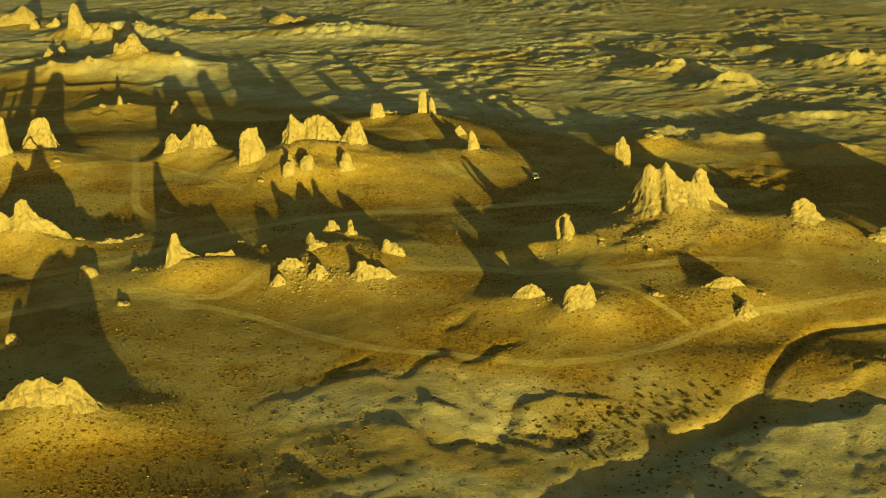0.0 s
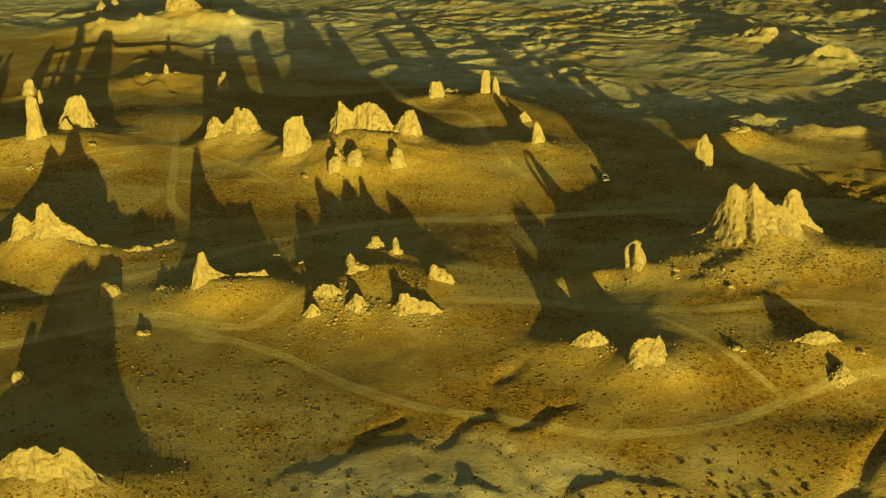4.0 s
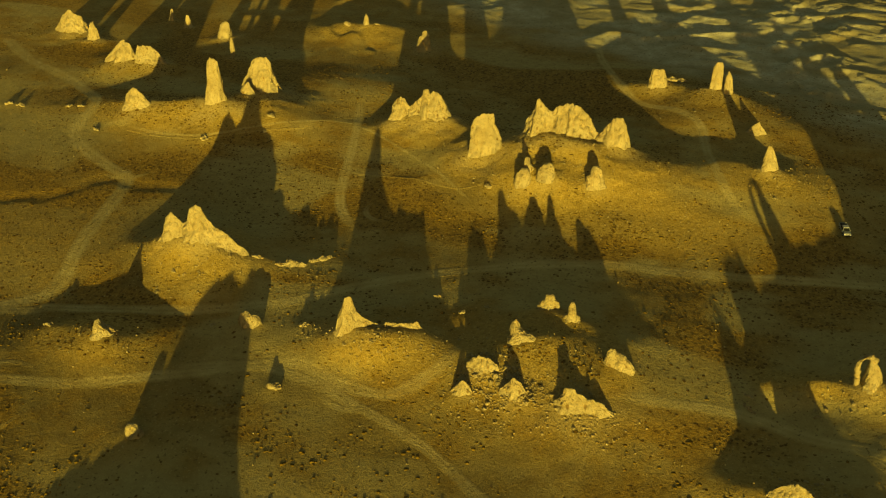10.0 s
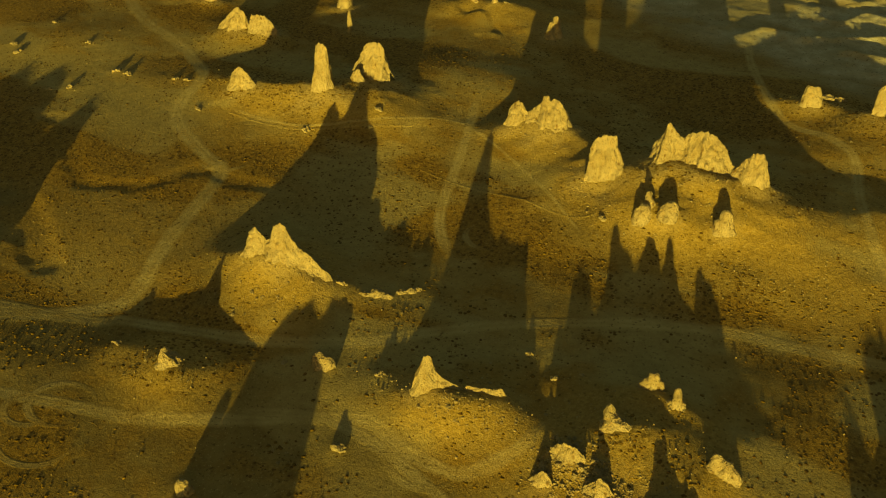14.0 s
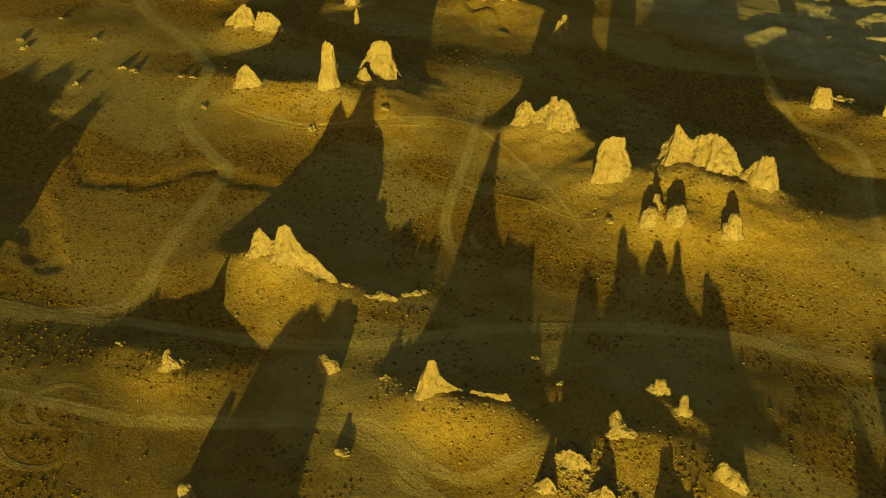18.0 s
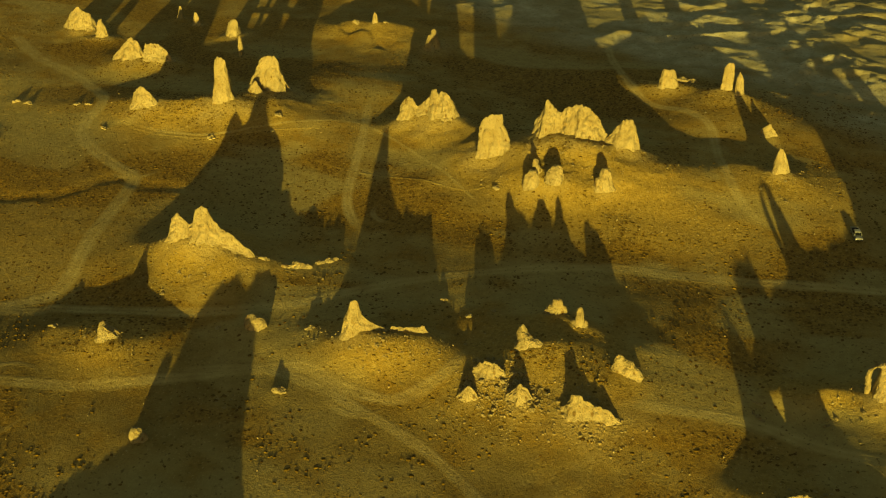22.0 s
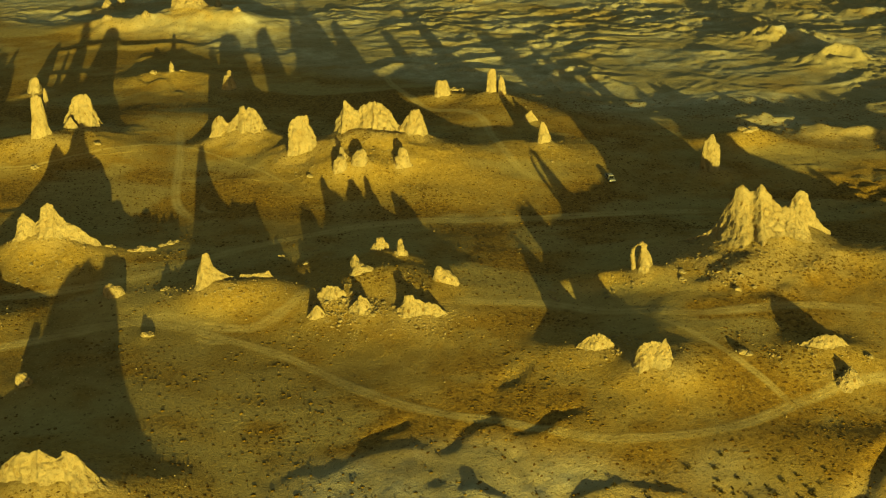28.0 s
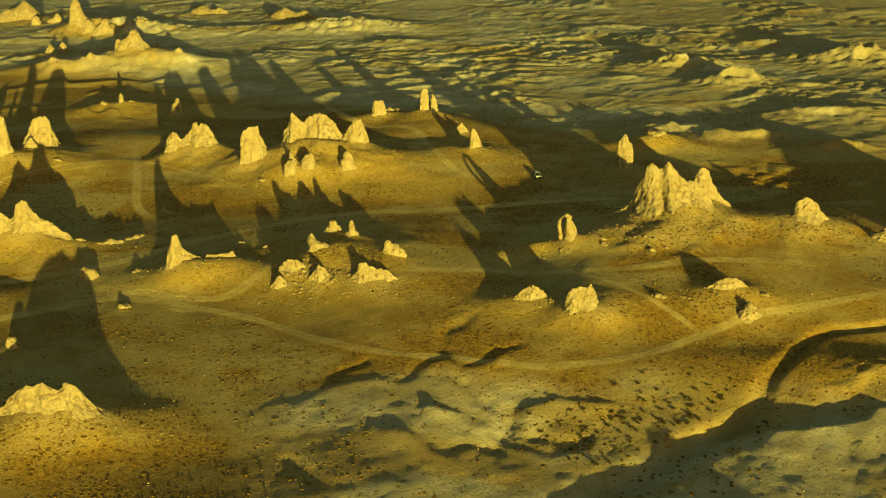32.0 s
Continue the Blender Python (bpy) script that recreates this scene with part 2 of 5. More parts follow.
# low hills of the far badlands, and two unseen near ones (60, 112), (55, 130) that shade the wash
HILLS = (
    (129, 453, 13, 10, 6.5), (112, 489, 20, 9, 6.0), (203, 497, 22, 12, 8.0), (82, 378, 15, 5, 2.6), (101, 366, 11, 4, 2.2), (118, 365, 13, 4, 2.4), (138, 350, 14, 5, 2.8), (108, 520, 12, 5, 2.6), (167, 540, 16, 6, 3.2), (82, 464, 10, 5, 1.8),
    (-60, 620, 40, 12, 7.0), (-190, 620, 40, 14, 9.0), (150, 395, 30, 7, 3.0), (60, 112, 14, 9, 2.0), (55, 130, 8, 6, 3.0), (88, 190, 14, 6, 1.4), (100, 312, 42, 22, -2.2), (-28, 566, 18, 7, 2.5),
)
WASH = ((170, 222), (99.9, 210.2), (87.7, 207.5), (75.6, 201.3), (65.4, 188.6), (60.4, 182.3), (50.4, 171.8), (43.1, 167.9), (34.6, 162.3), (27.3, 154.9), (8, 135), (-20, 110))
LEDGES = (
    (((-204, 466), (-193, 473), (-185, 482), (-171, 477), (-157, 482), (-133, 480)), 0.9, 9), (((-208, 503), (-194, 509), (-178, 507), (-165, 513), (-158, 522)), 0.9, 10),
    (((-163, 455), (-155, 459), (-135, 453), (-118, 428)), 0.6, 8), (((-154, 426), (-135, 413), (-124, 405)), 0.5, 8), (((-262, 595), (-240, 600), (-218, 595)), 1.2, 12),
    (((-232, 540), (-215, 548), (-196, 545), (-180, 552)), 1.0, 10), (((-120, 470), (-105, 462), (-90, 466)), 0.5, 8), (((-190, 430), (-176, 436), (-164, 432)), 0.5, 8),
    (((-100, 540), (-80, 552), (-55, 548), (-30, 556)), 0.9, 10),
)
GULLIES = (
    ((-5.1, 183), (-5.4, 176.6), (-4.8, 172.3), (-1.6, 167.2), (5.7, 170.2), (8.8, 170.2)), ((8.8, 169.6), (12.1, 173.4), (13.2, 179.7), (14.3, 183)),
    ((5.6, 191.3), (7.2, 187.4), (9.3, 184.5), (12, 181.7)), ((5.6, 192), (7, 198.2), (10, 201.6), (13.1, 203.8), (16, 205.5)),
    ((-8.2, 192.7), (-7.2, 195.8), (-6, 197.7)), ((0.9, 205), (0.9, 209.4), (2.6, 214.8), (4.9, 220.6)), ((-30, 165.5), (-26.4, 161.2), (-22, 156)),
    ((-22.7, 193.1), (-18.5, 198.5), (-16.3, 201.1)), ((12, 173), (20, 170), (26, 172)), ((17, 176), (22, 174), (24, 170)),
)
# low scarps that drop away on their far side: line, drop, length of the near slope
SCARPS = (
    (((-42, 178), (-33, 184), (-28, 186), (-22.4, 190), (-16.7, 191), (-12, 191), (-7, 188.5)), 0.24, 16),
    (((-14.5, 174.5), (-13.3, 173.4), (-8.9, 170.7), (-4.8, 171.1)), 0.3, 7),
    (((13.6, 180), (18.3, 183), (23, 185.5), (30, 185), (39, 183)), 0.5, 8),
    (((-3.5, 196), (-1.9, 197.9), (1, 199.6), (5.5, 196.3)), 0.35, 4),
    (((5, 190), (6.5, 197), (10, 200.6), (15, 203.5)), 0.45, 5),
    (((-5.5, 178), (-3, 181.5), (2, 181.5), (6, 180)), 0.5, 5),
    (((57, 166), (63, 171.4), (67.6, 172.4), (73, 173.8), (82.4, 176.5), (96, 181)), 1.15, 13),
)


ARROYOS = (((-238, 294), (-234, 297), (-226, 302), (-214, 305), (-201, 294), (-185, 282), (-175, 285), (-169, 290), (-165, 297), (-161, 301), (-150, 299), (-138, 301)), ((-225, 281), (-209, 279), (-191, 269), (-177, 258), (-169, 253)))


def along(x, y, line):
    """The distance from a bent line."""
    best = np.full(np.shape(x), 1e9)
    for (ax, ay), (bx, by) in zip(line, line[1:]):
        u = np.clip(((x - ax) * (bx - ax) + (y - ay) * (by - ay)) / ((bx - ax) ** 2 + (by - ay) ** 2), 0, 1)
        best = np.minimum(best, np.hypot(x - ax - u * (bx - ax), y - ay - u * (by - ay)))
    return best


def scarp(x, y, line, drop, slope):
    """A gentle rise to the line, then a steep fall on its far side."""
    best, side, where = np.full(np.shape(x), 1e9), np.zeros(np.shape(x)), np.zeros(np.shape(x))
    for k, ((ax, ay), (bx, by)) in enumerate(zip(line, line[1:])):
        u = np.clip(((x - ax) * (bx - ax) + (y - ay) * (by - ay)) / ((bx - ax) ** 2 + (by - ay) ** 2), 0, 1)
        d = np.hypot(x - ax - u * (bx - ax), y - ay - u * (by - ay))
        near = d < best
        best = np.where(near, d, best)
        side = np.where(near, (bx - ax) * (y - ay) - (by - ay) * (x - ax), side)
        where = np.where(near, (k + u) / (len(line) - 1), where)
    ends = step(0, 0.18, where) * step(1, 0.82, where)
    return drop * ends * np.where(side > 0, step(1.8, 0, best) - 0.45 * step(0, 2, best) * step(22, 6, best), step(slope, 0, best))


def badland(x, y):
    """1 on the pale eroded flats beyond and to the east, 0 on the scrub plain."""
    edge = 372 + 0.55 * (20 - x) + 12 * vnoise(x / 40, y / 40, 5)
    far = step(0, 35, y - np.where(x > 20, 372 - 0.35 * np.minimum(x - 20, 220), edge))
    near = step(0, 10, 196 - 0.06 * np.abs(x - 20) - y + 5 * vnoise(x / 14, y / 14, 6)) * step(-45, -25, x)
    return np.maximum(far, near)


def relief(x, y):
    """The height of the ground."""
    z = -0.24 + 2.2 * np.tanh(x / 180) + 2.5 * np.tanh((y - 270) / 190)
    ux, uy = x + 2.2 * vnoise(x / 9, y / 9, 3), y + 2.2 * vnoise(x / 9, y / 9, 4)
    worn_down = 1 - np.abs(fbm(ux / 7, uy / 6, 3, 111))
    for a, b, rx, ry, h in MOUNDS:
        q = ((ux - a) / rx) ** 2 + ((uy - b) / ry) ** 2
        z = z + h * np.exp(-q ** 0.9) * (0.95 + 0.07 * worn_down)
    for a, b, rx, ry, h in HILLS:
        q = ((ux - a) / rx) ** 2 + ((uy - b) / ry) ** 2
        z = z + h * np.exp(-q ** 0.8) * (0.55 + 0.6 * worn_down)
    for a, b, h in SWELLS:
        z = z + h * np.exp(-((x - a) / 21) ** 2 - ((y - b) / 17) ** 2)
    z = z + 3.3 * step(202, 226, y) * step(305, 262, y) * step(18, 40, x) * step(135, 105, x)
    z = z - 3.0 * step(200, 173, y) * step(-8, 14, x)
    bad = badland(x, y)
    z = z + 0.14 * fbm(x / 30, y / 30, 2, 11) + (0.04 + 0.11 * bad) * fbm(x / 5.5, y / 5.5, 4, 21, 0.6)
    sx, sy = x + 9 * vnoise(x / 31, y / 31, 33), y + 7 * vnoise(x / 27, y / 27, 34)
    crest = 1 - np.abs(fbm((sx + 0.5 * sy) / 30, (sy - 0.45 * sx) / 19, 5, 31, 0.55))
    rill = 1 - np.abs(fbm((sx + sy) / 10, (sy - 0.4 * sx) / 8, 2, 36))
    plate = 1.5 * np.maximum(crest, 0) ** 2.5 + 0.3 * np.maximum(rill, 0) ** 3 + 0.6 * fbm(sx / 60, sy / 40, 2, 38)
    shelf = plate / 0.6
    shelf = 0.6 * (np.floor(shelf) + step(0.5, 0.95, shelf - np.floor(shelf)))
    rough = 0.3 + 0.7 * step(-0.35, 0.3, fbm(x / 75, y / 48, 3, 77))
    z = z + bad * rough * (0.12 + 0.88 * step(215, 300, y) * (0.8 + 0.2 * step(-80, 40, x))) * (0.5 * plate + 0.55 * shelf - 0.5)
    d = along(x + 3 * vnoise(x / 12, y / 12, 7), y + 3 * vnoise(x / 12, y / 12, 8), WASH)
    z = z - (1.1 + 1.2 * step(185, 170, y)) * np.exp(-(d / (1.7 + 3.6 * step(184, 168, y))) ** 2.6)
    wx, wy = x + 1.6 * vnoise(x / 5, y / 5, 9), y + 1.6 * vnoise(x / 5, y / 5, 10)
    front = (y < 235) & (x > -100) & (x < 115)
    for line in GULLIES:
        z[front] -= 0.5 * np.exp(-(along(wx[front], wy[front], line) / 1.35) ** 2)
    for line, drop, slope in SCARPS:
        z[front] += scarp(wx[front], wy[front], line, drop, slope)
    back = (x > -275) & (x < -20) & (y > 390) & (y < 625)
    for line, drop, slope in LEDGES:
        z[back] += scarp(wx[back] + 2 * vnoise(x[back] / 11, y[back] / 11, 87), wy[back] + 3 * vnoise(x[back] / 9, y[back] / 9, 88), line, drop, slope)
    plain_west = (x < -130) & (x > -260) & (y > 240) & (y < 320)
    for line, wide in zip(ARROYOS, (2.6, 4.5)):
        z[plain_west] -= (0.25 if wide < 3 else 0.5) * np.exp(-(along(wx[plain_west], wy[plain_west] + 0.8 * wide, line) / wide) ** 4)
    crack = np.abs(fbm((x + 0.4 * y) / 13, y / 11, 4, 131))
    near = bad * step(230, 200, y) * (0.4 + 0.6 * step(-15, 10, x))
    z = z + near * (0.22 * fbm(x / 8, y / 7, 3, 141) - 0.3 * np.exp(-(crack / 0.06) ** 2))
    return z


def spaced(inner, fine, grow, outer):
    """Grid lines, fine between the inner ends and ever wider out to the outer ones."""
    line, lo, hi = list(np.arange(inner[0], inner[1] + fine / 2, fine)), [], []
    gap = fine
    while (hi or line)[-1] < outer[1]:
        gap *= grow
        hi.append((hi or line)[-1] + gap)
    gap = fine
    while (lo or line[:1])[-1] > outer[0]:
        gap *= grow
        lo.append((lo or line[:1])[-1] - gap)
    return np.array(lo[::-1] + line + hi)


GX = spaced((-285, 200), 1.0, 1.022, (-4500, 4500))
GY = spaced((140, 520), 1.0, 1.012, (-2500, 5500))
MX, MY = np.meshgrid(GX, GY)
GZ = relief(MX, MY)


def floor_at(x, y):
    """The height of the ground sheet at places."""
    x, y = np.asarray(x, float), np.asarray(y, float)
    i = np.clip(np.searchsorted(GX, x) - 1, 0, len(GX) - 2)
    j = np.clip(np.searchsorted(GY, y) - 1, 0, len(GY) - 2)
    u, v = (x - GX[i]) / (GX[i + 1] - GX[i]), (y - GY[j]) / (GY[j + 1] - GY[j])
    return (GZ[j, i] * (1 - u) + GZ[j, i + 1] * u) * (1 - v) + (GZ[j + 1, i] * (1 - u) + GZ[j + 1, i + 1] * u) * v


APRONS = np.zeros_like(GZ)


def apron(x, y, wide, high):
    """Heap fallen rubble round a rock's foot."""
    i = slice(*np.searchsorted(GX, (x - 3 * wide, x + 3 * wide)))
    j = slice(*np.searchsorted(GY, (y - 3 * wide, y + 3 * wide)))
    px, py = MX[j, i], MY[j, i]
    d = np.hypot(px - x, py - y) * (1 + 0.3 * vnoise(px / 3.5, py / 3.5, 101)) / wide
    APRONS[j, i] = np.maximum(APRONS[j, i], high * np.exp(-d ** 1.6))


def aproned(x, y):
    """1 where talus lies thick, 0 on open ground."""
    i, j = np.clip(np.searchsorted(GX, x), 0, len(GX) - 1), np.clip(np.searchsorted(GY, y), 0, len(GY) - 1)
    return step(0.08, 0.85, APRONS[j, i] + 0.18 * fbm(x / 4, y / 4, 2, 93) * (APRONS[j, i] > 0.02))


def sheet(name, x, y, z, material):
    """A grid of places as one smooth mesh."""
    rows, cols = x.shape
    me = bpy.data.meshes.new(name)
    k = np.arange(rows * cols).reshape(rows, cols)
    quads = np.stack([k[:-1, :-1], k[:-1, 1:], k[1:, 1:], k[1:, :-1]], -1).reshape(-1, 4)
    me.vertices.add(rows * cols)
    me.vertices.foreach_set("co", np.stack([x, y, z], -1).astype(np.float32).ravel())
    me.loops.add(quads.size)
    me.loops.foreach_set("vertex_index", quads.astype(np.int32).ravel())
    me.polygons.add(len(quads))
    me.polygons.foreach_set("loop_start", np.arange(0, quads.size, 4, dtype=np.int32))
    me.polygons.foreach_set("use_smooth", np.ones(len(quads), bool))
    me.update()
    me.validate()
    me.materials.append(material)
    return new(name, me)


def scrubby(x, y, east_shade=0.0):
    """Where shrubs grow densely: 0 to 1; the last value paints scrub and the crag's shade in the east."""
    # the western boost is rust scrub, and darkens ground for the swells' shade
    s = step(-0.25, 0.35, fbm(x / 28, y / 20, 4, 51) + 0.1 + 0.75 * step(-100, -140, x) * step(318, 292, y) - 0.5 * np.exp(-((x + 205) / 32) ** 2 - ((y - 325) / 16) ** 2) - 1.2 * np.exp(-((x + 150) / 22) ** 2 - ((y - 222) / 20) ** 2))
    # ground behind the crag: scrub colour that also stands for its shadow
    east = step(75, 105, x) * step(262, 290, y) * step(385, 345, y)
    return np.maximum(s * (1 - 0.9 * badland(x, y)), east_shade * east)


def on_mounds(x, y):
    """1 on the tops of the rubble mounds, 0 on the plain."""
    out = 0 * x
    for a, b, rx, ry, h in MOUNDS:
        out = np.maximum(out, np.exp(-(((x - a) / rx) ** 2 + ((y - b) / ry) ** 2)))
    return out


def sandy(x, y):
    return np.clip(step(0.1, 0.6, fbm(x / 40 + 7, y / 18, 4, 61)) + 0.7 * np.exp(-((x + 205) / 32) ** 2 - ((y - 325) / 15) ** 2), 0, 1) * (1 - badland(x, y))


def grown(ob, x, y, worn):
    """Tell the soil of a sheet what lies where: pale crust, scrub, dark soil with some shade in its colour, sand and
    rubble; worn: 1 where wheels have rubbed it bare.
    """
    # the crust is also dimmed behind the crag, as painted shade
    pale = badland(x, y) * (1 - 0.2 * step(230, 205, y)) * (1 - 0.7 * step(75, 105, x) * step(385, 345, y) * step(250, 280, y)) * (0.25 + 0.75 * step(-0.35, 0.35, fbm(x / 30, y / 15, 3, 71) + 0.25 - 0.85 * step(40, 140, x)))
    # dark soil of the west and south, with shade painted into it
    loam = np.maximum(step(-90, -150, x) * step(316, 288, y), 0.5 * step(245, 228, y) * step(15, -25, x) * step(200, 215, y)) * (0.75 + 0.35 * fbm(x / 16, y / 12, 3, 151))
    rubble = step(0.15, 0.5, on_mounds(x, y) + 0.15 * fbm(x / 6, y / 6, 2, 91))
    for key, values in (("pale", pale), ("scrub", scrubby(x, y, 0.8) * (1 - worn)), ("loam", loam), ("flats", 0.85 * badland(x, y) * step(300, 360, y) * step(-0.6, 0.2, fbm(x / 35, y / 22, 3, 79) + 0.3)), ("dotted", (0.25 + 0.75 * scrubby(x, y, 0.8)) * (1 - 0.85 * badland(x, y)) * (1 - 0.7 * sandy(x, y)) * (1 - worn)), ("sand", sandy(x, y) * (1 - 0.85 * np.clip(loam, 0, 1)) + 0 * worn), ("rubble", rubble * (1 - worn)), ("talus", aproned(x, y) * (1 - worn)), ("worn", 0.85 * worn)):
        ob.data.attributes.new(key, "FLOAT", "POINT").data.foreach_set("value", (values + 0 * x).astype(np.float32).ravel())
    return ob

# ---- tufa rocks ----
def ridge(bm, x, y, base, peaks, blocky):
    """One rock wall whose crest runs through the peaks: across it the flanks are steep, lumpy and cleft."""
    big = max(p[2] for p in peaks)
    axis = Vector((1.0, 0.12))
    if len(peaks) > 1:
        a, b = min(peaks, key=lambda p: p[0]), max(peaks, key=lambda p: p[0])
        run = Vector((b[0] - a[0], b[1] - a[1]))
        if run.length > big:
            axis = run
    axis.normalize()
    side = Vector((-axis.y, axis.x))
    spots = [(axis.x * dx + axis.y * dy, side.x * dx + side.y * dy, r, top, sharp) for dx, dy, r, top, sharp in peaks]
    spots.sort()
    start, end = min(s[0] - s[2] for s in spots), max(s[0] + s[2] for s in spots)
    cols = max(20, min(140, int((end - start) / (0.24 if big > 1.5 else 0.15))))
    high = max(s[3] for s in spots) - base
    across = max(18, min(80, int((2 * high + 2 * big) / 0.32)))
    flare = 0.04 if sum(s[4] for s in spots) < 0.43 * len(spots) else 0.28
    shift = Vector((x * 0.37, y * 0.21, 0))
    grid = []
    for i in range(cols + 1):
        u = start + (end - start) * i / cols
        near = [(abs(u - s[0]) / s[2], s) for s in spots]
        pull = [math.exp(-2 * d * d) + 1e-9 for d, _ in near]
        mid = sum(w * s[1] for w, (_, s) in zip(pull, near)) / sum(pull)
        px, py = axis.x * u + side.x * mid, axis.y * u + side.y * mid
        low = float(floor_at(x + px, y + py)) - base
        crest, wide = low, 0.03
        for d, (_, _, r, top, sharp) in near:
            if d < 1:
                rise = (1 - d ** 3.2) ** 0.7 if sharp < 0.43 else (1 - d ** 1.7) ** 0.8 if sharp < 0.6 else (1 - d) ** (sharp + 0.1)
                crest = max(crest, low + (top - base - low) * rise)
                wide = max(wide, 0.82 * r * (1 - d * d) ** 0.5)
        for one, two in zip(spots, spots[1:]):
            if one[0] < u < two[0] and two[0] - one[0] < 1.15 * (one[2] + two[2]):
                f = (u - one[0]) / (two[0] - one[0])
                line = one[3] * (1 - f) + two[3] * f - base - abs(math.sin(math.pi * f)) * min(0.35 * one[2], 0.35 * two[2], 0.16 * (two[0] - one[0]))
                crest = max(crest, line)
                wide = max(wide, 0.74 * (one[2] * (1 - f) + two[2] * f))
        jag = noise.noise(Vector((u * 1.7, 3.1, 0)) + shift) * 0.6 + noise.noise(Vector((u * 4.1, 8.3, 0)) + shift) * 0.4
        crest += jag * min(0.16 * big, 0.05 * (crest - low), 0.3)
        foot = low - max(0.8, 0.35 * big)
        line = []
        for k in range(across + 1):
            a = (k / across * 2 - 1) * math.pi / 2
            out = math.copysign(abs(math.sin(a)) ** 0.72, a)
            h = max(math.cos(a), 0.0) ** 0.78
            q = Vector((u, out * wide * 1.3, (foot + (crest - foot) * h) * 0.95)) + shift
            lump = 0.3 * noise.noise(q / big * 1.2) + 0.16 * noise.noise(q / big * 2.6) + 0.1 * noise.noise(q * 1.3) - 0.16 * abs(noise.noise(q * 0.7 + Vector((5, 1, 7)))) + 0.1 * noise.noise(q * 3.1) + 0.08 * noise.noise(q * 6.3)
            cells = noise.voronoi(q * (1.1 if blocky else 0.75))[0]
            lump += (0.45 if blocky else 0.12) * (min(cells[1] - cells[0], 0.5) - 0.2)
            v = mid + out * wide * (1.0 + 0.8 * (1 - h) ** 2) + lump * (wide * 0.7 + 0.3) * (1 if out > 0 else -1) * min(1, abs(out) * 3)
            w = u + (noise.noise(q * 0.8 + Vector((0, 7, 2))) * 0.3 + noise.noise(q * 2.0) * 0.13 + noise.noise(q * 4.7) * 0.07) * min(big, 2.2) * 0.7
            w += (u - (start + end) / 2) * flare * (1 - h) ** 2
            z = foot + (crest - foot) * h + (min(cells[1] - cells[0], 0.5) - 0.2) * (0.6 if blocky else 0.1) * h + (noise.noise(q * 1.1 + Vector((3, 3, 3))) * 0.12 + noise.noise(q * 2.7) * 0.07 + noise.noise(q * 5.9) * 0.05) * min(big, 2) * h
            line.append(bm.verts.new((axis.x * w + side.x * v, axis.y * w + side.y * v, z)))
        grid.append(line)
    for a, b in zip(grid, grid[1:]):
        for k in range(across):
            bm.faces.new((a[k], b[k], b[k + 1], a[k + 1]))


def mesh_of(name, bm, material):
    bmesh.ops.recalc_face_normals(bm, faces=bm.faces)
    me = bpy.data.meshes.new(name)
    bm.to_mesh(me)
    bm.free()
    me.materials.append(material)
    return me


def part(name, bm, material, parent, label=""):
    ob = new(name, mesh_of(name, bm, material))
    ob.parent = parent
    return tagged(ob, label)


ROCKS, ROCK_SPOTS = [], []


def rock(name, label, x, y, peaks):
    """Note a tufa rock of one or more peaks, and heap talus round it."""
    ROCKS.append((name, label, x, y, peaks))
    low = float(floor_at(x, y))
    for dx, dy, r, top, sharp in peaks:
        tall = max(top - low, 0.5 * r)
        if name == "tufa_boulder":
            apron(x + dx, y + dy, 1.5 * r + 0.3, 0.2 * r)
        else:
            apron(x + dx, y + dy, 1.5 * r + 0.22 * tall + 0.5, min(0.24 * tall, 0.7 * r + 0.5) * min(1.0, 0.35 + 0.2 * r))


FACES = []


def face(name, label, x, y, slant, thick, crest):
    """Note a tufa rock by the line of its crest: places along it and heights; slant: how its line runs back."""
    FACES.append((name, label, x, y, slant, thick, crest))
    for (a, top), (b, _) in zip(crest, crest[1:]):
        u = (a + b) / 2
        tall = max(top - float(floor_at(x + u, y + slant * u)), 0.3)
        apron(x + u, y + slant * u - 0.3 * thick, 1.3 * thick + 0.25 * tall, min(0.2 * tall, 0.5 * thick + 0.4))


